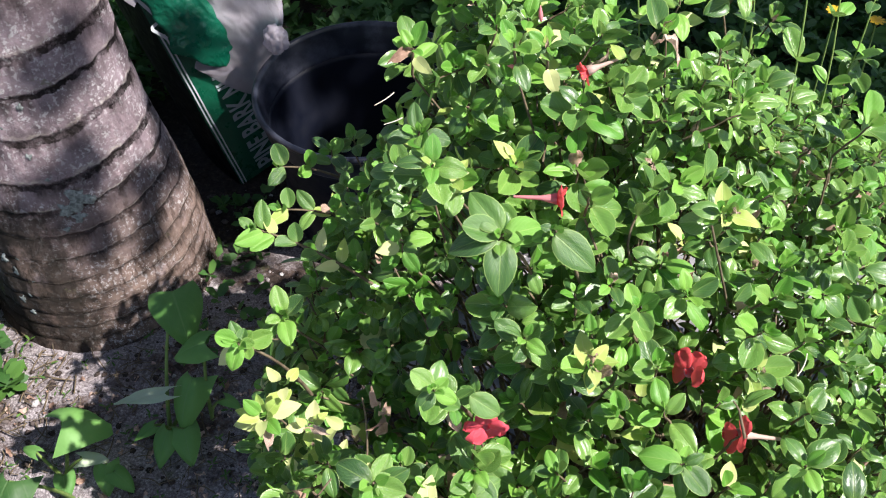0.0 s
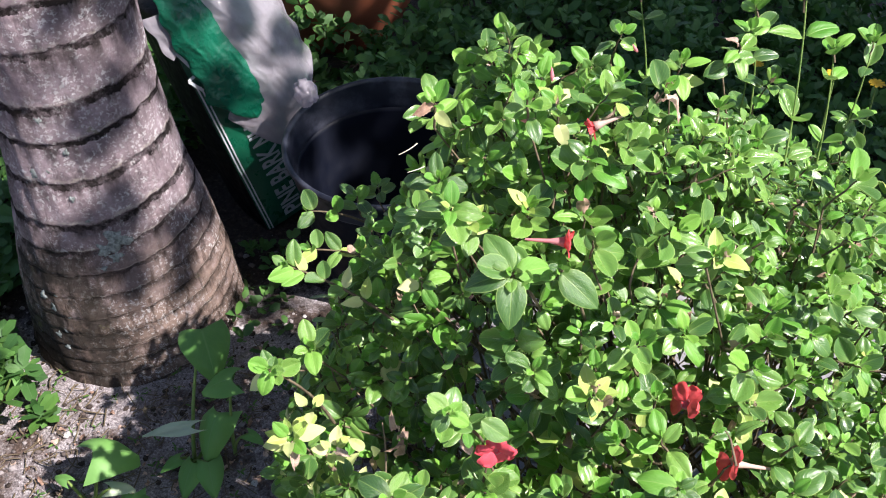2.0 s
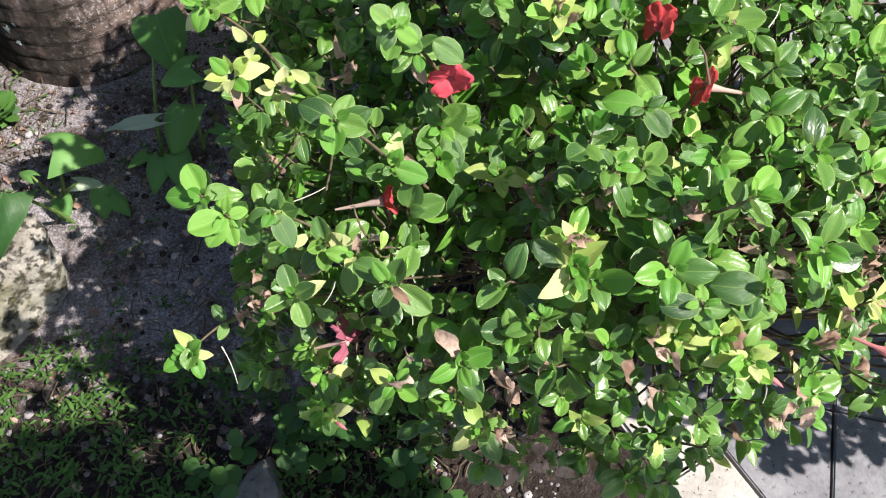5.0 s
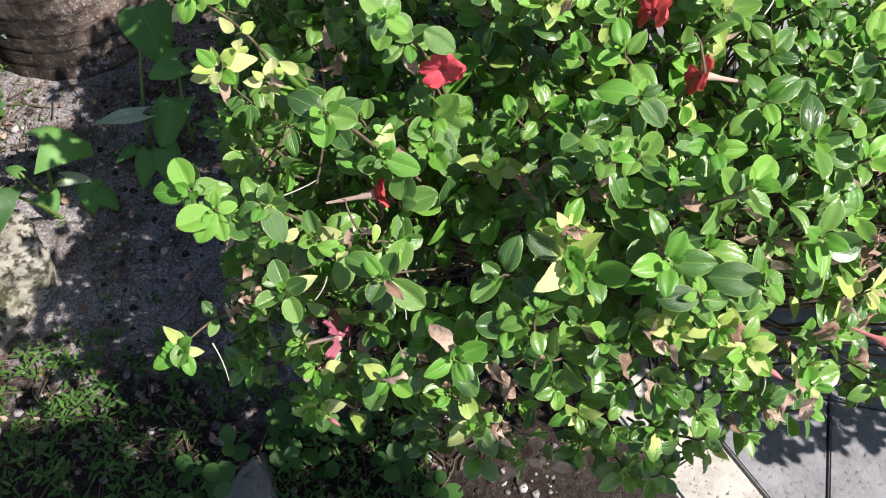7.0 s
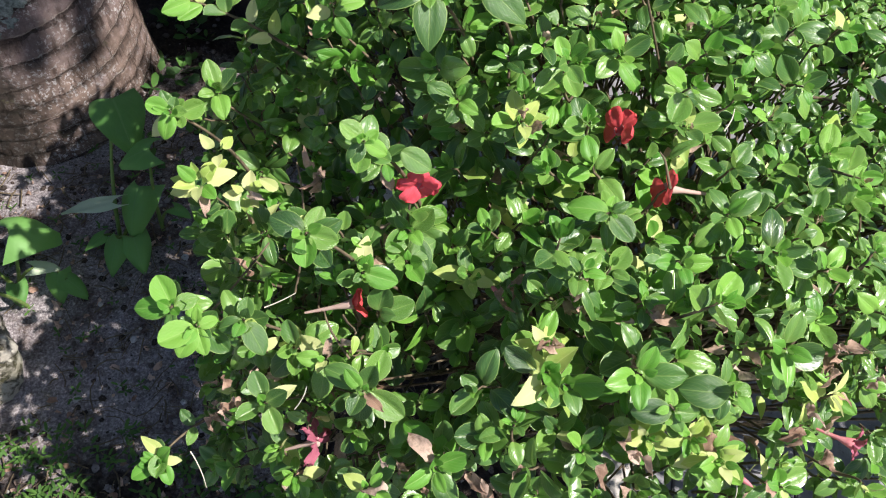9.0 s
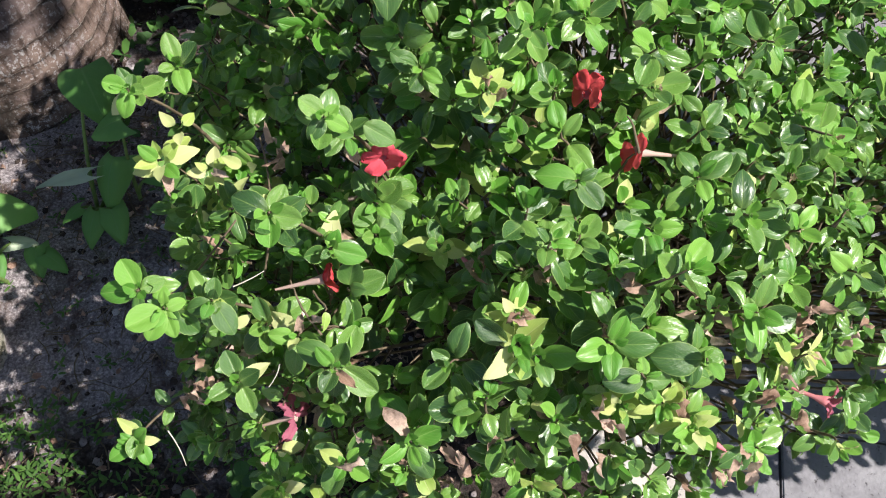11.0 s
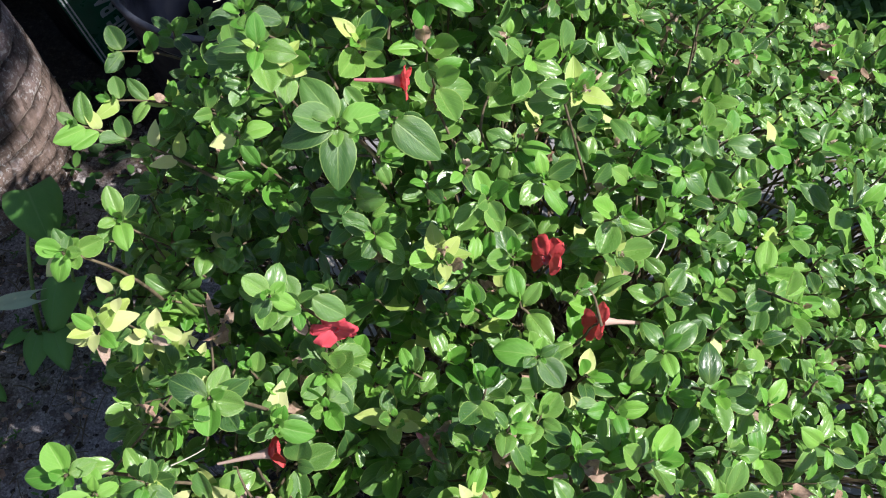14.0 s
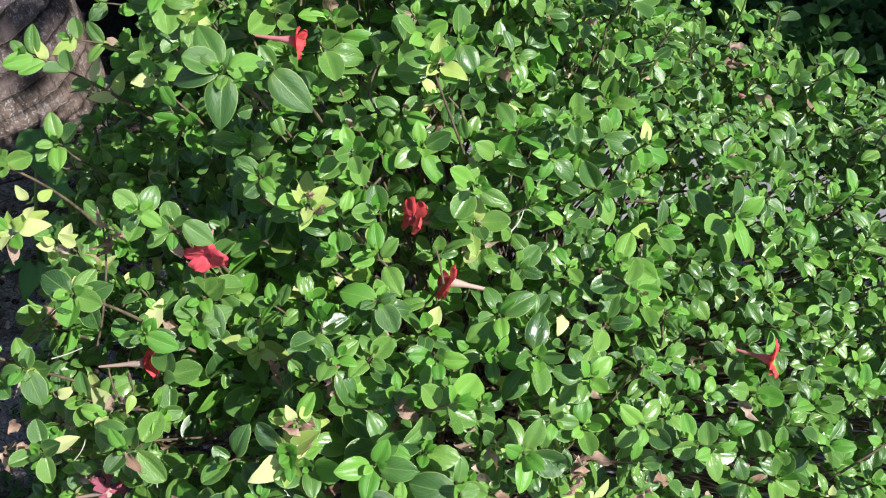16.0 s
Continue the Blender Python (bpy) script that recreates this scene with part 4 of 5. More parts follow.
def shoot(tip, d, pairs=5, size=0.036, mix=(0.0, 0.0), top="young", single=False, spin=None, spread=1.0, fresh=0.0):
    """A leafy shoot that ends at tip and grows along d; mix: shares of yellow and dry leaves."""
    d, e1, e2 = frame_of(d)
    spin = rng.uniform(0, 6.28) if spin is None else spin
    along = 0.0
    node = np.asarray(tip, float)
    pts = [node.copy()]
    for i in range(pairs):
        az = spin + i * math.pi / 2 + rng.normal(0, 0.18)
        open_angle = radians(min(88, (16 + 60 * min(1, (i + 0.1) / 3.2)) * spread + rng.normal(0, 7)))
        length = size * (0.40, 0.72, 0.98, 1.10, 1.05, 0.95, 0.9)[min(i, 6)] * rng.uniform(0.8, 1.18)
        for sgn in (0, math.pi):
            if i >= 3 and rng.random() < 0.14:
                continue
            a = math.cos(az + sgn) * e1 + math.sin(az + sgn) * e2
            ld = math.cos(open_angle) * d + math.sin(open_angle) * a
            nm = math.sin(open_angle) * d - math.cos(open_angle) * a + rng.normal(0, 0.30, 3) + np.array([0.05, -0.06, 0.10])
            ld = ld + np.array([0, 0, -0.05 * i]) + rng.normal(0, 0.06, 3)
            r = rng.random()
            kind = "young" if (top == "young" and i == 0) else "leaf"
            if top == "young" and (i == 1 and r < 0.72 or i == 2 and 0.5 < r < 0.68):
                kind = "young"
            if rng.random() < fresh:
                kind = "young"
            if r < mix[0]:
                kind = "yellow"
            elif r < mix[0] + mix[1]:
                kind = "dry"
            elif kind == "leaf" and r > 0.96:
                kind = "young"
            (picked if single else foliage).add(node + a * 0.002, ld, nm, length * (1.0 if kind != "dry" else 0.8), SLOT[kind], int(rng.integers(4)) + (0 if kind != "dry" else 4), rng.uniform(0.92, 1.12))
        gap = size * (0.09, 0.16, 0.30, 0.48, 0.6, 0.7, 0.7)[min(i, 6)]
        node = node - d * gap + rng.normal(0, 0.0012, 3)
        pts.append(node.copy())
    wood.add(np.array(pts[::-1]), np.linspace(0.0017, 0.0008, len(pts)), 4)
    return node, d


# rosettes that stand out: place, leaf size, share of yellow
WEST = [(-0.151, 0.716, 0.767, 0.030, 0), (0.039, 0.551, 0.843, 0.026, 0), (0.060, 0.528, 0.762, 0.035, 0), (0.030, 0.458, 0.721, 0.034, 0), (-0.021, 0.424, 0.690, 0.030, 0.4), (0.018, 0.371, 0.727, 0.034, 0), (-0.078, 0.380, 0.688, 0.027, 0.1), (0.108, 0.626, 0.847, 0.032, 0), (0.105, 0.530, 0.734, 0.032, 0), (0.060, 0.499, 0.750, 0.034, 0),
        (-0.017, 0.722, 0.877, 0.027, 0.5), (0.018, 0.704, 1.000, 0.030, 0.6), (0.004, 0.756, 0.995, 0.028, 0.1), (0.036, 0.718, 0.975, 0.032, 0.3), (-0.102, 0.842, 0.806, 0.027, 0.3), (-0.134, 1.040, 0.731, 0.030, 0), (-0.106, 1.075, 0.725, 0.026, 0), (-0.10, 0.935, 0.76, 0.028, 0.2)]
FRONT = [(0.167, 0.583, 0.862, 0.029, 0.6), (0.121, 0.488, 0.745, 0.027, 0.5), (0.182, 0.360, 0.785, 0.036, 0.45), (0.265, 0.428, 0.754, 0.032, 0), (0.266, 0.373, 0.782, 0.030, 0), (0.183, 0.396, 0.774, 0.026, 0.5), (0.201, 0.355, 0.770, 0.031, 0.3), (0.260, 0.350, 0.800, 0.034, 0), (0.308, 0.316, 0.746, 0.027, 0.6),
         (0.273, 0.320, 0.739, 0.027, 0.7), (0.329, 0.295, 0.745, 0.033, 0.5), (0.086, 0.310, 0.690, 0.031, 0.1), (0.021, 0.311, 0.640, 0.031, 0.15), (0.090, 0.339, 0.660, 0.031, 0), (0.390, 0.374, 0.800, 0.033, 0), (0.405, 0.394, 0.722, 0.033, 0), (-0.060, 0.356, 0.562, 0.031, 0.4), (-0.058, 0.317, 0.549, 0.027, 0.6), (0.415, 0.300, 0.66, 0.031, 0.2)]
EAST = [(0.329, 0.609, 0.883, 0.031, 0), (0.397, 0.462, 0.819, 0.032, 0), (0.337, 0.488, 0.778, 0.031, 0), (0.305, 0.446, 0.824, 0.035, 0), (0.464, 0.492, 0.736, 0.031, 0), (0.585, 0.550, 0.684, 0.031, 0), (0.515, 0.571, 0.766, 0.036, 0), (0.578, 0.425, 0.744, 0.036, 0), (0.635, 0.500, 0.723, 0.031, 0),
        (0.680, 0.603, 0.698, 0.031, 0), (0.742, 0.724, 0.682, 0.031, 0), (0.804, 0.990, 0.747, 0.034, 0), (0.619, 0.688, 0.782, 0.042, 0), (0.502, 0.696, 0.871, 0.033, 0.35), (0.561, 0.915, 0.749, 0.029, 0), (0.470, 0.979, 0.776, 0.031, 0), (0.489, 0.300, 0.67, 0.029, 0.4)]
CROWN = [(0.207, 0.608, 0.915, 0.030, 0), (0.269, 0.665, 0.871, 0.030, 0), (0.101, 0.781, 0.936, 0.031, 0.4), (0.163, 0.700, 0.965, 0.030, 0), (0.278, 0.658, 0.985, 0.029, 0.6), (-0.010, 0.897, 0.995, 0.030, 0.15), (0.061, 1.093, 0.927, 0.029, 0), (0.093, 0.828, 1.05, 0.027, 0), (0.127, 0.852, 1.030, 0.029, 0.5),
         (0.289, 0.994, 1.000, 0.032, 0.3), (0.359, 1.004, 1.015, 0.032, 0), (0.445, 1.113, 0.897, 0.037, 0), (0.304, 0.844, 0.920, 0.031, 0), (0.226, 1.090, 0.980, 0.029, 0), (0.163, 0.813, 0.985, 0.035, 0), (0.235, 0.898, 0.922, 0.031, 0), (0.478, 0.846, 0.940, 0.041, 0), (0.614, 1.175, 0.803, 0.036, 0), (0.161, 0.777, 0.931, 0.038, 0)]
DRIED = [(0.282, 0.730, 0.854), (0.356, 0.706, 0.835), (0.611, 0.888, 0.833), (-0.028, 0.560, 0.820), (-0.144, 0.414, 0.600), (0.439, 0.376, 0.779), (0.488, 0.343, 0.666), (0.135, 0.313, 0.55), (0.150, 0.345, 0.60), (0.218, 0.449, 0.745), (0.19, 0.385, 0.79), (0.40, 0.30, 0.62), (0.335, 0.605, 0.80), (0.525, 0.40, 0.70), (0.45, 0.90, 0.84),
         (0.207, 0.413, 0.796), (0.267, 0.408, 0.807), (0.346, 0.380, 0.782), (0.448, 0.394, 0.751), (0.129, 0.273, 0.648), (0.139, 0.244, 0.630), (-0.124, 0.394, 0.666), (0.419, 0.337, 0.730), (0.454, 0.329, 0.696), (0.400, 0.277, 0.693), (0.163, 0.231, 0.622), (0.239, 0.303, 0.750), (0.050, 0.314, 0.674), (0.150, 0.464, 0.760), (0.118, 0.315, 0.673), (0.324, 0.447, 0.795)]
# sprays of leaves that face the light: centre, then heading in the tilted plane, length, kind (0 mature, 1 young, 2 pale)
SPRAYS = [
    ((0.082, 0.653, 0.962), ((128, 0.058, 0), (172, 0.046, 0), (190, 0.057, 0), (18, 0.046, 1), (268, 0.060, 0), (85, 0.024, 1), (320, 0.026, 1))),
    ((0.126, 0.653, 0.966), ((318, 0.060, 0), (65, 0.034, 0), (200, 0.022, 1))),
    ((-0.178, 0.638, 0.816), ((165, 0.030, 1), (255, 0.033, 1), (-5, 0.020, 0), (75, 0.020, 0))),
    ((0.023, 0.529, 0.895), ((145, 0.032, 0), (235, 0.027, 0), (-25, 0.026, 1), (40, 0.020, 1))),
    ((-0.028, 0.464, 0.847), ((150, 0.042, 0), (-12, 0.036, 0), (270, 0.036, 1), (62, 0.034, 0), (215, 0.026, 1), (105, 0.024, 2))),
    ((0.017, 0.476, 0.768), ((-20, 0.041, 1), (215, 0.036, 0), (95, 0.020, 1))),
    ((-0.160, 0.443, 0.762), ((115, 0.038, 1), (185, 0.042, 1), (20, 0.028, 0))),
    ((-0.137, 0.427, 0.752), ((205, 0.044, 1), (240, 0.040, 1), (20, 0.024, 1), (280, 0.034, 1), (110, 0.028, 1))),
    ((-0.095, 0.437, 0.745), ((200, 0.030, 0), (80, 0.028, 0), (302, 0.044, 0), (330, 0.018, 2))),
    ((0.245, 0.499, 0.830), ((165, 0.044, 1), (-55, 0.040, 0), (70, 0.022, 1), (35, 0.020, 1))),
    ((0.481, 0.595, 0.800), ((-20, 0.048, 1), (75, 0.040, 1), (255, 0.048, 0), (170, 0.024, 1))),
    ((0.335, 0.332, 0.800), ((176, 0.050, 0), (20, 0.022, 0))),
    ((0.285, 0.321, 0.790), ((180, 0.042, 0), (-12, 0.030, 0), (90, 0.022, 1))),
]

special = np.array([m[:3] for m in WEST + FRONT + EAST + CROWN] + [q[0] for q in SPRAYS])
heart = np.array([0.36, 0.78, 0.0])


def branch_to(end, thick=0.0035):
    end = np.asarray(end, float)
    a = rng.uniform(0, 6.28)
    root = heart + np.array([math.cos(a) * rng.uniform(0.02, 0.28), math.sin(a) * rng.uniform(0.02, 0.2), 0.0])
    out = (end - root) * np.array([1, 1, 0])
    line = bend(root, end, -0.16 * out + np.array([0, 0, -0.06 * end[2]]) + rng.normal(0, 0.012, 3), 9)
    ob = part("branch", Tubes().add(line, np.linspace(thick, 0.0013, 9), 5).mesh("branch", TWIG), None, shrub)
    ob.matrix_parent_inverse = Matrix.Translation(shrub.location).inverted()


def grow(points, normals, size, pairs, up, loose, outer):
    for i in range(len(points)):
        if np.min(np.sum((special - points[i]) ** 2, 1)) < 0.034 ** 2:
            continue
        d = normals[i] * 0.7 + np.array([0, 0, up]) + rng.normal(0, loose, 3)
        x, y = points[i][0], points[i][1]
        d = d + np.array(SUN) * 0.75 * min(max((x - 0.1) / 0.4, 0.0), 1.0)
        if waves(x * 3.9 + 0.2, y * 4.1, 0.8) < (-0.54 if outer else -0.9):
            continue
        # the front overhangs bare soil and paving
        if (x > 0.30 and y < 0.56 and points[i][2] < 0.52 and rng.random() < 0.75) or (x > -0.12 and y < 0.36 and points[i][2] < 0.50):
            continue
        edge = y < near_edge(x) + 0.12 or x < -0.10
        mix = (0.035 if edge else 0.012, 0.035 if edge else 0.010)
        s = size * rng.uniform(0.72, 1.18) * (0.84 if x > 0.40 else 0.92 if y < near_edge(x) + 0.12 else 1.0)
        if rng.random() < (0.09 if edge else 0.025):
            mix = (0.35, 0.05)
        end, dd = shoot(points[i], d, int(rng.integers(pairs - 1, pairs + 2)), s, mix, "young" if rng.random() < 0.75 else "leaf")
        if i % 7 == 0:
            branch_to(end)


P1, N1 = scatter(34000, 0.037, 0.03)
grow(P1, N1, 0.0305, 5, 0.45, 0.42, True)
P2, N2 = scatter(12000, 0.053, 0.14)
grow(P2, N2, 0.032, 4, 0.3, 0.55, False)
P3, N3 = scatter(9000, 0.068, 0.30)
grow(P3, N3, 0.032, 4, 0.2, 0.7, False)
P4, N4 = scatter(5000, 0.090, 0.52)
grow(P4, N4, 0.032, 4, 0.2, 0.8, False)


def spray(at, leaves, face=(0.05, -0.52, 0.85)):
    """Single leaves round a tip, each with its heading in the plane that faces the light."""
    n = unit(face)
    ex = unit(np.array([1.0, 0, 0]) - n * n[0])
    ey = np.cross(n, ex)
    for k, (turn, length, kind) in enumerate(leaves):
        d = math.cos(radians(turn)) * ex + math.sin(radians(turn)) * ey
        tilt = n + rng.normal(0, 0.16, 3) - d * 0.10
        picked.add(np.array(at) - d * 0.001 - n * 0.003 * k, d + n * 0.12, tilt, length * 0.86, kind, int(rng.integers(4)), 1.08)
    shoot(np.array(at) + n * 0.004, n, 2, 0.022, (0, 0), "young", True)
    shoot(np.array(at) - n * 0.014, n + np.array([0.1, 0, 0]), 4, 0.027, (0.04, 0), "leaf", False)
    stem = np.array(at) - n * 0.01
    wood.add(bend(stem, stem + np.array([0.05, 0.05, -0.16]), (0.006, 0, 0.01), 7), np.linspace(0.0014, 0.0024, 7), 5)
    branch_to(stem + np.array([0.05, 0.05, -0.16]))


for at, leaves in SPRAYS:
    spray(at, leaves)
for x, y, z, size, yellow in WEST + FRONT + EAST + CROWN:
    out = unit(np.array([x - 0.36, y - 0.75, 0.0]))
    end, d = shoot((x, y, z), out * 0.2 + np.array([0.16, -0.36, 0.85]), 5, size * (0.90 if x > 0.30 else 1.0), (yellow * 0.6, 0.03), "young", len(picked.rows) < 300, None, 1.05, 0.22 if x < 0 else 0.12)
    branch_to(end)


def side_sprig(tip, foot, pairs, size, pale, sag=0.01):
    """A thin shoot reaching out sideways, with leaf pairs along it."""
    line = bend(tip, foot, (0, 0, sag), 12)
    wood.add(line, np.linspace(0.0010, 0.0022, 12), 5)
    along = unit(line[0] - line[-1])
    n = unit(np.array([0.05, -0.52, 0.85]))
    side = unit(np.cross(n, along))
    shoot(line[0], along * 0.6 + n * 0.8, 2, size * 0.8, (0, 0), "young", True, None, 1.0, 0.5)
    for k in range(pairs):
        p = line[1 + int(9 * k / pairs)]
        for sgn in (-1, 1):
            kind = "yellow" if rng.random() < pale else ("young" if rng.random() < 0.3 else "leaf")
            picked.add(p, along * rng.uniform(0.2, 0.9) + side * sgn * rng.uniform(0.5, 1.0) + n * 0.25, n + rng.normal(0, 0.25, 3), size * rng.uniform(0.8, 1.15), SLOT[kind], int(rng.integers(4)), 0.8 if kind == "yellow" else 1.0)


side_sprig((-0.178, 0.765, 0.852), (-0.055, 0.765, 0.765), 5, 0.031, 0.55)
side_sprig((-0.205, 1.020, 0.715), (-0.110, 1.045, 0.665), 2, 0.032, 0.0)
side_sprig((-0.165, 0.842, 0.806), (-0.060, 0.860, 0.760), 3, 0.032, 0.25)
side_sprig((-0.204, 0.365, 0.580), (-0.120, 0.440, 0.560), 2, 0.026, 0.1, 0.02)
shoot((-0.200, 0.360, 0.583), (-0.35, -0.5, 0.8), 4, 0.026, (0.02, 0), "young", False, None, 1.0, 0.5)
# dense heads of pale bracts
def bracts(at, count, size, tint=0.85, lean=(0, -0.35, 0.55)):
    for i in range(count):
        q = i / count
        a = i * 2.4 + rng.normal(0, 0.2)
        side = np.array([math.cos(a), math.sin(a), 0.0])
        d = side * (0.35 + 0.9 * q) + np.array(lean) * (1.15 - q)
        face = np.array(lean) * 1.2 - side * 0.3 + rng.normal(0, 0.25, 3)
        r = rng.random()
        kind = "yellow" if r < tint else ("young" if r < tint + 0.85 * (1 - tint) else "dry")
        picked.add(np.array(at) + side * 0.004 - np.array(lean) * 0.028 * q, d, face, size * rng.uniform(0.65, 1.0) * (0.65 + 0.4 * q), SLOT[kind], int(rng.integers(4)) + (4 if kind == "dry" else 0), 1.0)


for at, count, size, tint in (((-0.149, 0.574, 0.780), 13, 0.038, 0.9), ((-0.105, 0.574, 0.762), 7, 0.030, 0.8), ((-0.131, 0.600, 0.800), 4, 0.028, 0.9), ((-0.060, 0.541, 0.810), 2, 0.036, 1.0), ((0.273, 0.315, 0.745), 9, 0.026, 0.65), ((0.308, 0.312, 0.752), 7, 0.026, 0.6), ((0.329, 0.290, 0.750), 12, 0.030, 0.55), ((0.182, 0.355, 0.780), 9, 0.029, 0.5),
                              ((-0.060, 0.350, 0.565), 9, 0.026, 0.45), ((-0.058, 0.312, 0.552), 9, 0.024, 0.5), ((0.167, 0.578, 0.867), 8, 0.028, 0.75), ((0.121, 0.480, 0.748), 7, 0.024, 0.5), ((0.318, 0.570, 0.805), 5, 0.034, 0.9), ((0.100, 0.785, 0.940), 4, 0.030, 0.9), ((0.278, 0.655, 0.990), 6, 0.028, 0.7), ((0.035, 0.705, 0.985), 5, 0.032, 0.7), ((0.127, 0.850, 1.035), 5, 0.030, 0.7), ((-0.204, 0.360, 0.585), 9, 0.022, 0.4), ((0.21, 0.85, 1.015), 3, 0.034, 0.9), ((0.183, 0.39, 0.78), 5, 0.028, 0.8), ((0.489, 0.295, 0.67), 7, 0.026, 0.6)):
    bracts(at, count, size, tint)
# tall upright stems with paired narrow leaves
stems = Tubes()
for foot, top, big in (((0.305, 1.176, 0.62), (0.266, 1.234, 0.97), 0.036), ((0.431, 0.941, 0.65), (0.445, 1.075, 1.05), 0.052), ((0.40, 1.12, 0.62), (0.41, 1.142, 0.96), 0.050), ((0.55, 1.15, 0.6), (0.60, 1.19, 0.92), 0.046), ((0.20, 0.88, 0.65), (0.165, 0.845, 1.0), 0.036), ((0.05, 1.12, 0.6), (0.04, 1.13, 0.88), 0.030),
                       ((0.50, 1.02, 0.62), (0.51, 1.10, 0.96), 0.044), ((0.66, 1.08, 0.6), (0.67, 1.12, 0.88), 0.040), ((0.46, 1.20, 0.62), (0.44, 1.25, 0.94), 0.042)):
    line = bend(foot, top, (0.012, -0.01, 0), 9)
    stems.add(line, np.linspace(0.0020, 0.0010, 9), 5)
    shoot(line[-1], line[-1] - line[-2], 3, big * 0.8, (0.05, 0), "young", False, None, 1.0, 0.4)
    for k, i in enumerate((7, 5, 4, 2)):
        for sgn in (0, math.pi):
            a = k * 1.57 + 0.4 + sgn + foot[0] * 7
            foliage.add(line[i], (math.cos(a), math.sin(a), 0.55), (-0.45 * math.cos(a), -0.45 * math.sin(a) - 0.2, 1), rng.uniform(0.6, 1.0) * big, SLOT["leaf"] if rng.random() < 0.75 else SLOT["young"], int(rng.integers(4)), 0.95)
# loose bare twigs over the crown, one pale and bowed
wood.add(bend((0.477, 0.742, 0.705), (0.60, 0.72, 0.70), (0, 0.01, 0.025), 10), np.linspace(0.0020, 0.0014, 10), 6)
for a, b in (((0.21, 0.63, 0.82), (0.285, 0.735, 0.865)), ((0.35, 0.62, 0.80), (0.356, 0.715, 0.85)), ((0.218, 0.449, 0.745), (0.245, 0.49, 0.79)), ((0.09, 0.26, 0.45), (0.135, 0.313, 0.58)), ((-0.06, 0.50, 0.68), (-0.05, 0.585, 0.80)), ((-0.08, 0.42, 0.45), (-0.19, 0.475, 0.48)), ((0.42, 0.42, 0.66), (0.50, 0.50, 0.74)), ((0.72, 0.45, 0.62), (0.86, 0.54, 0.72)), ((-0.18, 0.45, 0.66), (-0.08, 0.53, 0.74))):
    wood.add(bend(a, b, (0.01, 0.0, 0.012), 8), np.linspace(0.0015, 0.0010, 8), 5)
# clusters of dried bracts
for c in DRIED:
    for k in range(4):
        q = rng.normal(0, 1, 3)
        foliage.add(np.array(c) + q * 0.005, q + np.array([0, -0.4, -0.3]), rng.normal(0, 1, 3), rng.uniform(0.013, 0.024), SLOT["dry"], 4 + int(rng.integers(2)))

BLOOMS = np.array([(0.268, 0.600, 0.830), (0.311, 0.547, 0.805), (0.070, 0.530, 0.825), (0.003, 0.477, 0.706), (-0.030, 0.470, 0.706), (0.135, 0.719, 0.943), (0.110, 0.722, 0.944), (0.173, 0.852, 0.997), (-0.040, 0.387, 0.572), (0.654, 0.547, 0.715), (0.489, 0.341, 0.665)])
CLEAR = unit(np.array([0.05, -0.62, 0.78]))
for row_set in (foliage, picked):
    kept = []
    for r in row_set.rows:
        c = np.array(r[:3]) + unit(np.array(r[3:6])) * r[9] * 0.5 - BLOOMS
        s = np.clip(c @ CLEAR, -0.004, 0.09)
        if np.min(np.linalg.norm(c - s[:, None] * CLEAR, axis=1)) > 0.031:
            kept.append(r)
    row_set.rows = kept
# broad leaf that covers half of the drooping flower
picked.add((0.052, 0.548, 0.862), (0.80, -0.40, -0.30), (-0.25, -0.45, 0.85), 0.035, SLOT["leaf"], 1, 1.15)
picked.add((0.055, 0.672, 0.838), (0.9, -0.2, 0.1), (0, -0.4, 0.9), 0.022, SLOT["yellow"], 0)
SHAPES = ROUND + CRUMPLED + [leaf_shape(width=0.275, tip=0.84, foot=0.62, fold=0.50, curl=0.26, rows=11, cols=7, arch=0.45), leaf_shape(width=0.285, tip=0.80, foot=0.62, fold=0.40, curl=0.42, twist=0.3, rows=11, cols=7, arch=0.45),
                              leaf_shape(width=0.27, tip=0.95, foot=0.55, fold=0.45, curl=0.10, twist=0.4), leaf_shape(width=0.31, tip=0.85, foot=0.5, fold=0.25, curl=0.35, wave=0.05, twist=-0.5)]
for row_set in (foliage, picked):
    row_set.rows = [(*r[:11], 8 + r[11] % 2 if r[10] == 2 else (r[11] % 4 if r[9] < 0.047 else 6 + r[11] % 2) if r[10] != 3 else 4 + r[11] % 2, r[12]) for r in row_set.rows]
MATS = (LEAF, YOUNG, YELLOW, DRY)
part("foliage", foliage.mesh("foliage", SHAPES, MATS), None, None, "dense small glossy oval leaves", "stuff")
bpy.data.objects["foliage"].parent = shrub
bpy.data.objects["foliage"].matrix_parent_inverse = Matrix.Translation(shrub.location).inverted()
green = part("stem_growth", stems.mesh("stem_growth", GREEN_STEM), None, shrub, "upright thin green stems", "stuff")
green.matrix_parent_inverse = Matrix.Translation(shrub.location).inverted()
twigs = part("shoot_wood", wood.mesh("shoot_wood", TWIG), None, shrub, "thin tan woody shoots", "stuff")
twigs.matrix_parent_inverse = Matrix.Translation(shrub.location).inverted()
picked.objects("leaf", [[shape_mesh("leaf", s, m) for s in SHAPES] for m in MATS], shrub)


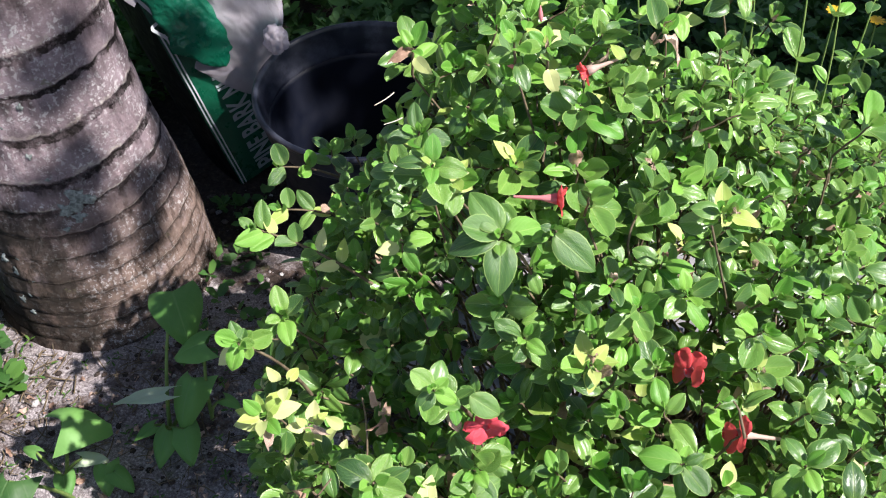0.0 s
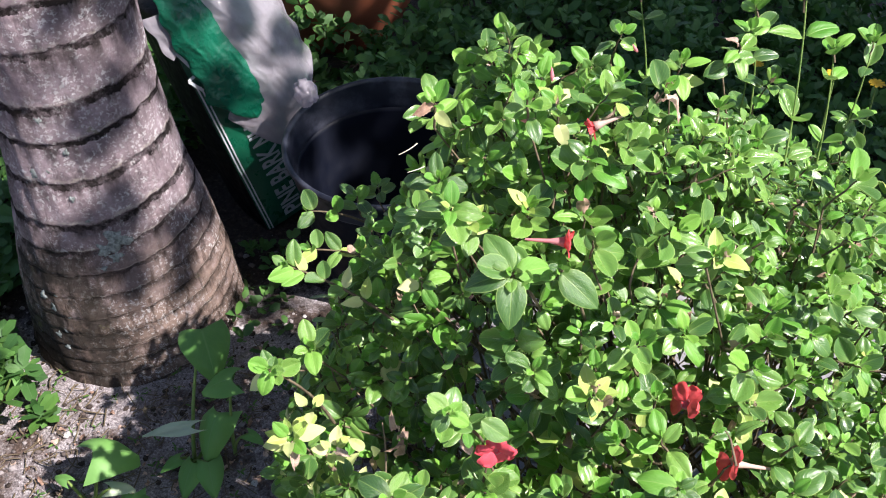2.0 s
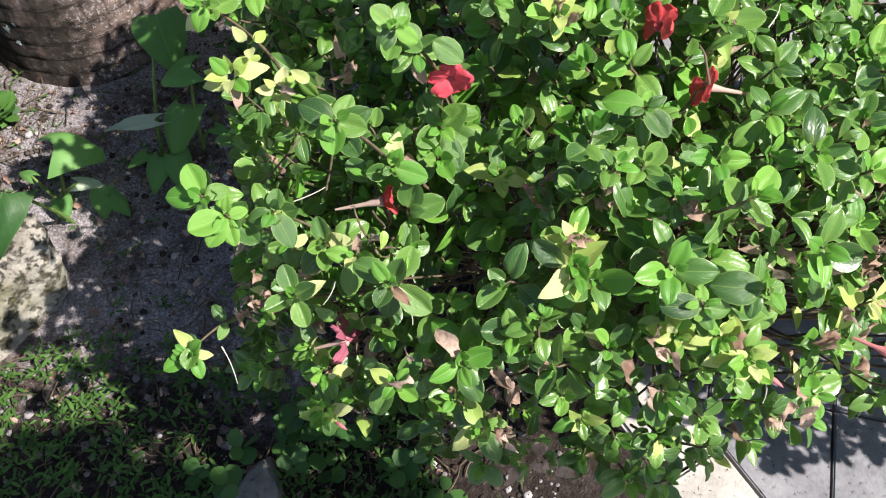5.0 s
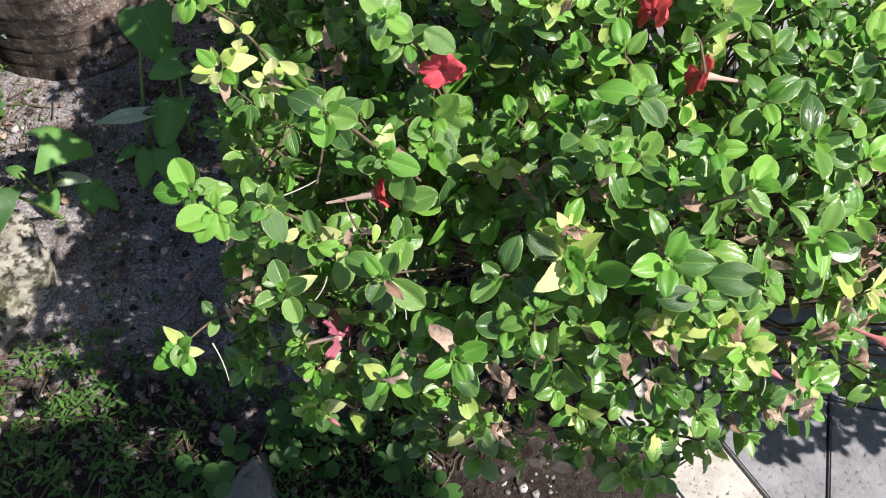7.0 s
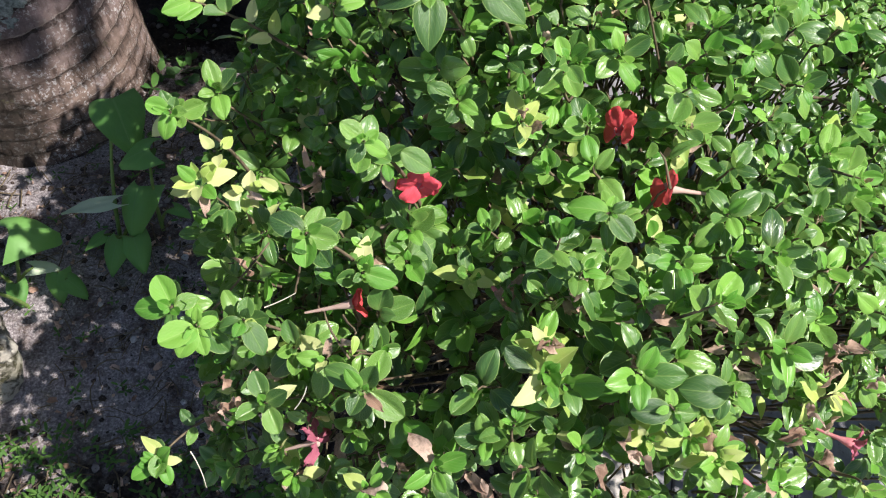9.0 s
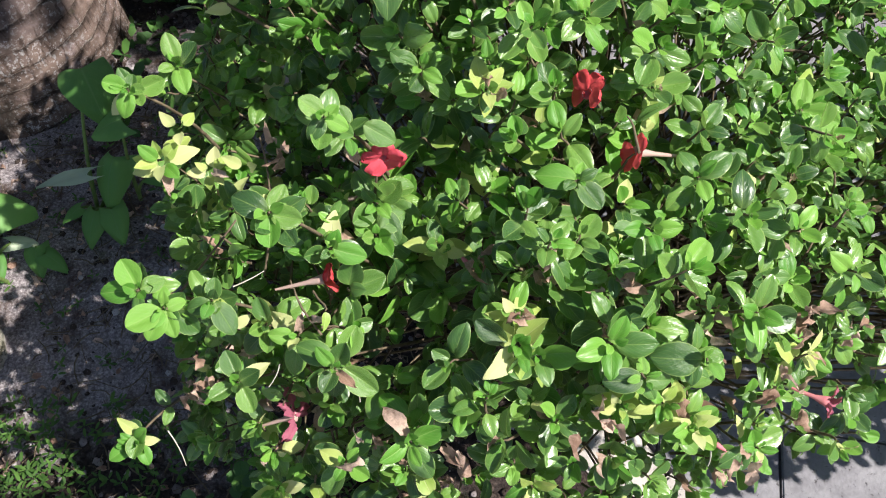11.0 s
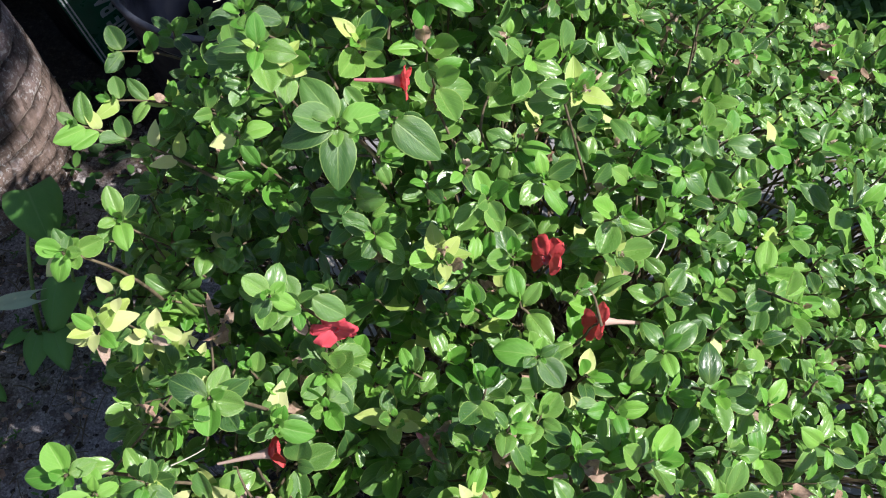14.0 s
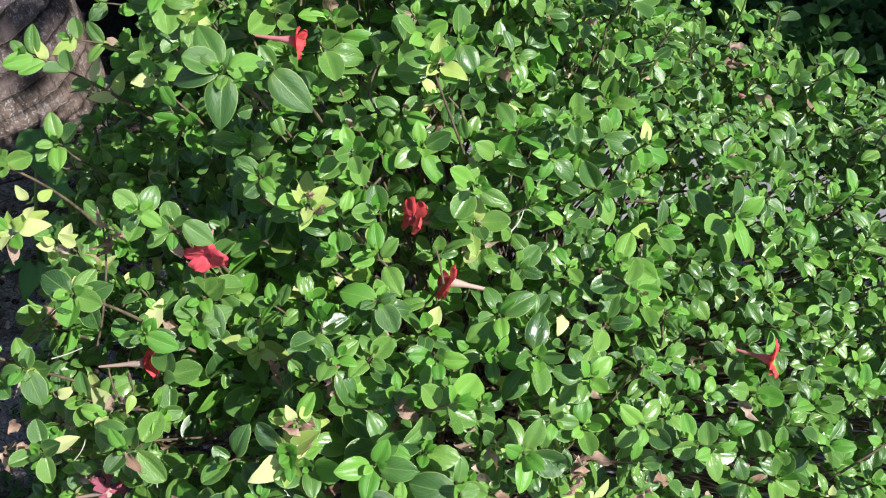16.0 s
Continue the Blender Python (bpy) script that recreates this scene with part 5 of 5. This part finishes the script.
# ---- trumpet flowers ----
def petal_mesh(material, width=0.42, curl=0.3, wave=0.05, ruffle=0.0, seed=0.0):
    v, f, uv = leaf_shape(rows=10, cols=9, width=width, tip=0.26, foot=0.60, fold=0.12, curl=curl, wave=wave, petiole=0.0)
    U, V = uv[:, 0] * 2 - 1, uv[:, 1]
    v = v.copy()
    v[:, 2] += ruffle * V ** 1.5 * (np.sin(6.5 * U + seed) + 0.6 * np.sin(13 * U + 5 * V + 2 * seed)) - 0.5 * ruffle * np.abs(U) ** 3
    v[:, 1] += 0.5 * ruffle * V ** 3 * np.sin(9 * U + 1.7 * seed)
    return arrays_mesh("petal", v, f, uv, None, (material,))


PETALS = {"red": [petal_mesh(RED, 0.60, 0.20 + 0.15 * i, 0.05, 0.09, i * 1.9) for i in range(4)], "cup": [petal_mesh(ROSE, 0.62, 0.35, 0.05, 0.12, i * 2.3) for i in range(4)], "wilted": [petal_mesh(WILTED, 0.3, 0.6, 0.12, 0.14, i) for i in range(4)]}


def flower(at, d, size, kind="red", tube=0.045, petals=5, tube_material=PINK, flare=72, skip=()):
    d = Vector(d).normalized()
    v, f = lathe([(0.0012, -tube), (0.0018, -tube * 0.7), (0.0024, -tube * 0.35), (0.0045, -0.004), (0.0060, 0.002), (0.0054, 0.002), (0.0035, -0.006), (0.0012, -tube * 0.5)], 14)
    ob = new("flower", arrays_mesh("flower", v, f, None, None, (tube_material,)))
    ob.parent = shrub
    ob.matrix_parent_inverse = Matrix.Translation(shrub.location).inverted()
    ob.matrix_basis = Matrix.Translation(at) @ d.to_track_quat("Z", "Y").to_matrix().to_4x4()
    tagged(ob, "red trumpet flower" if kind != "wilted" else "wilted wine-red flower")
    for i in range(petals):
        if i in skip:
            continue
        p = new("petal", PETALS[kind][(i + int(at[0] * 97)) % 4])
        p.parent = ob
        tilt = flare + 15 * math.sin(i * 2.3 + at[0] * 9)
        p.matrix_basis = pose(0, 0, 0.001, 0, 0, 360 * i / petals + 6 * math.sin(i * 5.1)) @ pose(0, 0.003, 0, 90 - tilt, 0, 0) @ Matrix.Diagonal((size, size, size, 1))


flower((0.268, 0.602, 0.828), (-0.62, -0.30, 0.50), 0.0175, tube=0.034, flare=64, skip=(3,))
flower((0.311, 0.547, 0.805), (-0.86, -0.10, 0.30), 0.0165, tube=0.056, tube_material=CREAM, flare=48, skip=(1,))
flower((0.070, 0.546, 0.814), (0.05, -0.85, -0.02), 0.0175, "cup", tube=0.03, flare=58)
flower((0.003, 0.477, 0.708), (0.94, 0.05, 0.25), 0.0145, tube=0.050, tube_material=CREAM, flare=32, skip=(1,))
flower((0.135, 0.719, 0.945), (0.96, -0.12, 0.06), 0.0125, tube=0.040, flare=36)
flower((0.173, 0.852, 1.000), (-0.85, -0.22, -0.25), 0.010, tube=0.034, flare=25, tube_material=CREAM)
flower((-0.040, 0.387, 0.574), (0.75, 0.05, 0.35), 0.025, "wilted", tube=0.042, tube_material=CREAM, flare=55, skip=(2,))
flower((0.654, 0.547, 0.718), (0.80, -0.35, 0.20), 0.017, tube=0.036, flare=48, skip=(3,))
flower((0.489, 0.341, 0.668), (0.75, -0.45, 0.10), 0.012, "wilted", tube=0.034, flare=30)


def bud(at, d, length, material, label):
    d = Vector(d).normalized()
    L = length
    v, f = lathe([(0.0004, 0), (0.0017, 0.12 * L), (0.0024, 0.35 * L), (0.0020, 0.6 * L), (0.0010, 0.85 * L), (0.0002, L)], 12)
    ob = new("bud", arrays_mesh("bud", v, f, None, None, (material,)))
    ob.parent = shrub
    ob.matrix_parent_inverse = Matrix.Translation(shrub.location).inverted()
    ob.matrix_basis = Matrix.Translation(at) @ d.to_track_quat("Z", "Y").to_matrix().to_4x4()
    tagged(ob, label)


for at, d, L in (((0.122, 0.87, 1.045), (-0.1, 0.3, 0.9), 0.026), ((0.10, 0.842, 1.01), (-0.6, -0.3, 0.3), 0.022), ((0.245, 1.06, 0.97), (-0.5, 0.2, 0.7), 0.02), ((0.345, 0.28, 0.745), (0.75, -0.5, -0.3), 0.024), ((-0.045, 0.305, 0.550), (0.8, -0.5, -0.3), 0.022), ((0.140, 0.470, 0.752), (0.55, -0.6, -0.2), 0.020), ((0.473, 0.620, 0.738), (0.3, -0.7, 0.4), 0.016), ((0.365, 0.535, 0.80), (0.4, -0.6, 0.2), 0.018), ((0.30, 0.60, 0.80), (0.5, -0.5, 0.3), 0.016), ((0.63, 0.86, 0.80), (0.6, -0.4, 0.3), 0.016)):
    bud(at, d, 0.65 * L, PINK, "closed pale pink flower bud")
for at, d, L in (((0.345, 0.28, 0.735), (0.1, -0.4, -0.9), 0.027), ((-0.172, 0.378, 0.572), (0.25, -0.5, -0.8), 0.050), ((0.03, 0.38, 0.68), (0.2, -0.4, -0.8), 0.032), ((-0.04, 0.40, 0.68), (-0.4, -0.4, -0.7), 0.034), ((-0.03, 0.885, 0.945), (-0.8, -0.5, -0.3), 0.026), ((-0.02, 0.86, 0.93), (-0.9, -0.3, -0.2), 0.022), ((-0.08, 0.46, 0.73), (0.9, 0.3, 0.3), 0.034), ((0.365, 0.59, 0.84), (0.35, 0.6, 0.4), 0.030)):
    v = Tubes().add(bend((0, 0, 0), tuple(np.array(d) * L), (0.002, 0, 0), 5), np.linspace(0.0008, 0.0005, 5), 5).mesh("dry_style", PALE_STRAND)
    ob = new("dry_style", v)
    ob.parent = shrub
    ob.matrix_parent_inverse = Matrix.Translation(shrub.location).inverted()
    ob.location = at


# ---- arrow-leaved weeds ----
def arrow_leaf(length, width, droop, fold=0.18):
    rows, cols = 13, 11
    v = 0.5 - 0.5 * np.cos(np.linspace(0, np.pi, rows))
    u = np.linspace(-1, 1, cols)
    V, U = np.meshgrid(v, u, indexing="ij")
    w = width * np.where(V < 0.3, 0.86 + 0.14 * np.sin(V / 0.3 * np.pi / 2), np.maximum(1 - (np.maximum(V - 0.3, 0) / 0.7) ** 1.5, 0) ** 0.8)
    w = np.maximum(w, 0.0015)
    x = U * w
    y = V * length - 0.36 * length * np.abs(U) ** 1.6 * (1 - V) ** 2.0
    z = fold * np.abs(x) - 0.9 * droop * width * np.abs(U) ** 2.5 - droop * length * V ** 2 - 0.8 * droop * np.maximum(-y, 0) + 0.045 * length * np.sin(7 * V + 4 * U) * np.abs(U)
    return np.stack([x, y, z], -1).reshape(-1, 3), grid_faces(rows, cols), np.stack([(U + 1) / 2, V], -1).reshape(-1, 2)


def arrow_weed(base, stalks, label="broad arrow-leaved green weed growing from the sandy soil", blade=None):
    """stalks: leaf joint, leaf heading in degrees, length, width, droop"""
    weed = empty("weed_plant", base, label, "weed", "arrow-leaved weeds")
    for joint, heading, length, width, droop in stalks:
        j = np.array(joint) - np.array(base)
        part("stalk", Tubes().add(bend((0, 0, -0.01), j, (0.01 * math.sin(heading), 0, 0.01), 8), np.linspace(0.0045, 0.0022, 8), 7).mesh("stalk", GREEN_STEM), None, weed)
        v, f, uv = arrow_leaf(length, width, droop)
        ob = part("leaf", arrays_mesh("leaf", v, f, uv, None, (PALE_WEED if width == 0.017 else blade or WEED,)), None, weed)
        ob.matrix_basis = Matrix.Translation(Vector(j)) @ pose(0, 0, 0, -8, 0, heading)


arrow_weed((-0.517, 1.055, 0), [((-0.487, 1.190, 0.255), 205, 0.085, 0.050, 0.55), ((-0.452, 1.085, 0.13), 165, 0.085, 0.036, 0.7), ((-0.50, 1.055, 0.12), 97, 0.10, 0.017, 0.06), ((-0.495, 1.01, 0.065), 165, 0.062, 0.026, 0.5), ((-0.465, 1.01, 0.07), 200, 0.060, 0.028, 0.5), ((-0.53, 1.03, 0.05), 120, 0.045, 0.015, 0.3)])
arrow_weed((-0.437, 1.08, 0), [((-0.412, 1.094, 0.225), 100, 0.066, 0.036, 0.35), ((-0.40, 1.08, 0.07), 250, 0.035, 0.014, 0.3)])
arrow_weed((-0.689, 0.944, 0), [((-0.655, 0.965, 0.155), -62, 0.080, 0.052, 0.55), ((-0.64, 0.95, 0.06), 280, 0.045, 0.017, 0.2), ((-0.67, 0.92, 0.05), 200, 0.04, 0.02, 0.4), ((-0.72, 0.95, 0.08), 60, 0.045, 0.012, 0.3)])
arrow_weed((-0.60, 0.955, 0), [((-0.60, 0.945, 0.05), 190, 0.05, 0.024, 0.5), ((-0.58, 0.93, 0.05), 240, 0.045, 0.020, 0.5)])
# the darker blade colour stands for the shade on this weed
arrow_weed((-0.66, 0.905, 0.0), [((-0.665, 0.80, 0.24), 165, 0.09, 0.040, 0.6)], blade=SHADE_LEAF)
for i in range(17):
    x, y = -0.84 - 0.40 * rng.random(), 0.99 + 0.6 * rng.random()
    if (x - TRUNK[0]) ** 2 + (y - TRUNK[1]) ** 2 < 0.33 ** 2:
        continue
    stalks = [((x + rng.normal(0, 0.035), y + rng.normal(0, 0.035), rng.uniform(0.06, 0.15)), rng.uniform(0, 360), rng.uniform(0.032, 0.055), rng.uniform(0.014, 0.025), rng.uniform(0.3, 0.6)) for k in range(6)]
    # two in three get the dark blade, painting the shade left of the trunk
    arrow_weed((x, y, 0), stalks, "leafy green weed beside the palm trunk", SHADE_LEAF if i % 3 else WEED)


# ---- low weeds, ground cover and litter ----
def carpet(name, label, count, box, height, size, shapes, mats, skip=None, rise=0.4, category="weeds", wild=0.3):
    lv = Leaves()
    x0, x1, y0, y1 = box
    while len(lv.rows) < count:
        x, y = rng.uniform(x0, x1), rng.uniform(y0, y1)
        if skip and skip(x, y):
            continue
        h = height * (0.55 + 0.45 * float(waves(np.array(x * 1.3), np.array(y * 1.3), 0.6))) * rng.random() ** 0.6
        a = rng.uniform(0, 6.28)
        for k in range(4):
            b = a + k * 1.57 + rng.normal(0, 0.3)
            lv.add((x, y, max(0.006, h) + rng.normal(0, 0.004)), (math.cos(b), math.sin(b), rise * rng.uniform(0.2, 1.6)), (rng.normal() * wild, rng.normal() * wild, 1), size * rng.uniform(0.6, 1.3), 0, int(rng.integers(len(shapes))))
    ob = new(name, lv.mesh(name, shapes, mats))
    return tagged(ob, label, category, "", "stuff")


SMALL = [leaf_shape(rows=4, cols=3, width=0.30, fold=0.2, curl=c) for c in (0.1, 0.25)]
FINE = [leaf_shape(rows=4, cols=3, width=0.16, tip=0.6, fold=0.2, curl=c) for c in (0.1, 0.3)]
carpet("ferny_weeds", "low ferny green weeds over dark mulch", 7000, (-1.0, 0.05, -0.15, 0.66), 0.045, 0.017, FINE, (FERNY,), lambda x, y: (x + 0.80) ** 2 / 0.045 + (y - 0.765) ** 2 / 0.03 < 1 or waves(np.array(x * 1.6), np.array(y * 1.6), 0.9) < -0.45 or y > 0.62 + 0.06 * math.sin(9 * x))
carpet("clover_weeds", "round-leaved low weeds at the foot of the shrub", 130, (-0.34, 0.10, 0.26, 0.50), 0.12, 0.030, [leaf_shape(rows=5, cols=3, width=0.42, tip=0.4, foot=0.5, fold=0.1, curl=0.1)], (SHADE_LEAF,))
carpet("shade_weeds", "small dark weeds between the palm, bag and pot", 260, (-0.52, 0.0, 1.22, 1.72), 0.06, 0.03, SMALL, (SHADE_LEAF,), lambda x, y: (x + 0.155) ** 2 + (y - 1.65) ** 2 < 0.25 ** 2, 0.8, "weeds", 0.6)
carpet("moss_sprigs", "sparse small green sprigs on the sandy soil", 420, (-1.05, -0.30, 0.70, 1.28), 0.02, 0.014, FINE, (FERNY,), lambda x, y: (x - TRUNK[0]) ** 2 + (y - TRUNK[1]) ** 2 < 0.05 or (x + 0.80) ** 2 / 0.045 + (y - 0.765) ** 2 / 0.03 < 1)
carpet("side_weeds", "leafy weeds left of the palm trunk", 7500, (-2.2, -0.84, 0.7, 3.4), 0.17, 0.045, SMALL, (SHADE_LEAF,), lambda x, y: (x - TRUNK[0]) ** 2 + (y - TRUNK[1]) ** 2 < 0.3 ** 2 or (x > -0.93 and y < 1.12) or (x + 0.9) ** 2 / 1.3 + (y - 1.9) ** 2 / 1.3 > 0.8 + 0.35 * waves(x * 0.8, y * 0.8), 0.6, "weeds", 0.5)
carpet("creeping_ground_cover", "dark creeping ground cover with narrow leaves", 24000, (-1.1, 2.4, 1.48, 3.9), 0.42, 0.042, [leaf_shape(rows=4, cols=3, width=0.26, tip=0.6, fold=0.2, curl=c) for c in (0.1, 0.3)], (SHADE_LEAF,), lambda x, y: (x - 0.45) ** 2 / 2.4 + (y - 1.9) ** 2 / 2.2 > 0.8 + 0.35 * waves(x * 0.8, y * 0.8, 0.5) or (x + 0.42) ** 2 + (y - 2.78) ** 2 < 0.32 ** 2 or (x + 0.155) ** 2 + (y - 1.65) ** 2 < 0.26 ** 2 or (x < -0.02 and y < 2.02) or (y < 1.62 and waves(np.array(x), np.array(y)) > 0.2), 1.0, "weeds", 0.8)


def build_litter():
    lv, tw = Leaves(), Tubes()
    for i in range(3000):
        x, y = rng.uniform(-1.1, 0.1), rng.uniform(-0.1, 1.35)
        if (x - TRUNK[0]) ** 2 + (y - TRUNK[1]) ** 2 < 0.06 or (x + 0.80) ** 2 / 0.045 + (y - 0.765) ** 2 / 0.03 < 1:
            continue
        a = rng.uniform(0, 6.28)
        z = float(ground_height(np.array(x), np.array(y))) + 0.006
        if i % 4:
            L = rng.uniform(0.012, 0.06)
            p = np.array([x, y, z])
            tw.add(bend(p, p + np.array([math.cos(a) * L, math.sin(a) * L, rng.uniform(-0.002, 0.008)]), (rng.normal(0, 0.004), rng.normal(0, 0.004), 0.002), 4), rng.uniform(0.0006, 0.0016), 4)
        else:
            lv.add((x, y, z), (math.cos(a), math.sin(a), 0.1), (rng.normal() * 0.4, rng.normal() * 0.4, 1), rng.uniform(0.006, 0.022), 0, int(rng.integers(2)))
    tagged(new("leaf_litter", lv.mesh("leaf_litter", CRUMPLED, (DRY,))), "brown curled dead leaves scattered on the soil", "leaf litter", "", "stuff")
    tagged(new("fallen_twigs", tw.mesh("fallen_twigs", TWIG)), "thin dry twigs and needles on the soil", "twigs", "", "stuff")


build_litter()


def crumb_material():
    k = Nodes("soil_crumb")
    k.color(k.mix(k.math("MULTIPLY", k.noise(200, 3), 0.5), k.ramp(k.chance(), (0.0, (0.02, 0.014, 0.011)), (0.42, (0.07, 0.048, 0.038)), (0.60, (0.24, 0.21, 0.21)), (0.9, (0.42, 0.38, 0.385)), (1.0, (0.70, 0.67, 0.66))), (0.10, 0.085, 0.08)))
    k.rough(0.95, 0.15)
    k.bump(k.noise(300, 3), 0.6, 0.003)
    return k.m


def build_crumbs():
    ring = np.arange(6) * np.pi / 3
    lump = np.concatenate([np.stack([r * np.cos(ring), r * np.sin(ring), np.full(6, h)], 1) for r, h in ((0.8, -0.4), (1.0, 0.15), (0.62, 0.55), (0.15, 0.68))])
    faces = grid_faces(4, 6, True)
    n = 9000
    x, y = rng.uniform(-1.15, 0.25, n), rng.uniform(0.0, 1.75, n)
    ok = ((x + 0.155) ** 2 + (y - 1.65) ** 2 > 0.06) & ((x - TRUNK[0]) ** 2 + (y - TRUNK[1]) ** 2 > 0.045) & ((x + 0.80) ** 2 / 0.05 + (y - 0.765) ** 2 / 0.034 > 1) & (waves(x * 1.5, y * 1.6, 0.4) > -0.55 + rng.normal(0, 0.3, n))
    x, y = x[ok], y[ok]
    n = len(x)
    size = 0.0016 + 0.0075 * rng.random(n) ** 3.5
    jag = rng.uniform(0.65, 1.3, (n, len(lump), 1)) * np.array([1, 1, 0.8])
    v = lump[None] * jag * size[:, None, None] + np.stack([x, y, ground_height(x, y) + 0.25 * size], 1)[:, None]
    quads = (faces[None] + (np.arange(n) * len(lump))[:, None, None]).reshape(-1, 4)
    tagged(new("soil_crumbs", arrays_mesh("soil_crumbs", v.reshape(-1, 3), quads, None, None, (crumb_material(),))), "crumbs of grey sand, dark bark and small pebbles", "soil", "", "stuff")


build_crumbs()


def small_daisy(at, size=0.016):
    ob = empty("daisy_flower", at, "small yellow daisy among the dark ground cover", "flower", "yellow daisies")
    v = Tubes().add(bend((0, 0, -at[2]), (0, 0, 0), (0.02, 0.01, 0), 6), 0.0016, 5).mesh("stem", GREEN_STEM)
    part("stem", v, None, ob)
    me = petal_mesh(GOLD, 0.22, 0.1, 0.02)
    for i in range(9):
        p = part("petal", me, None, ob)
        p.matrix_basis = pose(0, 0, 0, 0, 0, 40 * i) @ pose(0, 0, 0, 10, 0, 0) @ Matrix.Diagonal((size, size, size, 1))


for at in ((0.66, 1.42, 0.72), (0.80, 1.55, 0.62), (-0.02, 2.62, 0.27), (0.13, 2.60, 0.27), (0.75, 2.1, 0.32)):
    small_daisy(at)
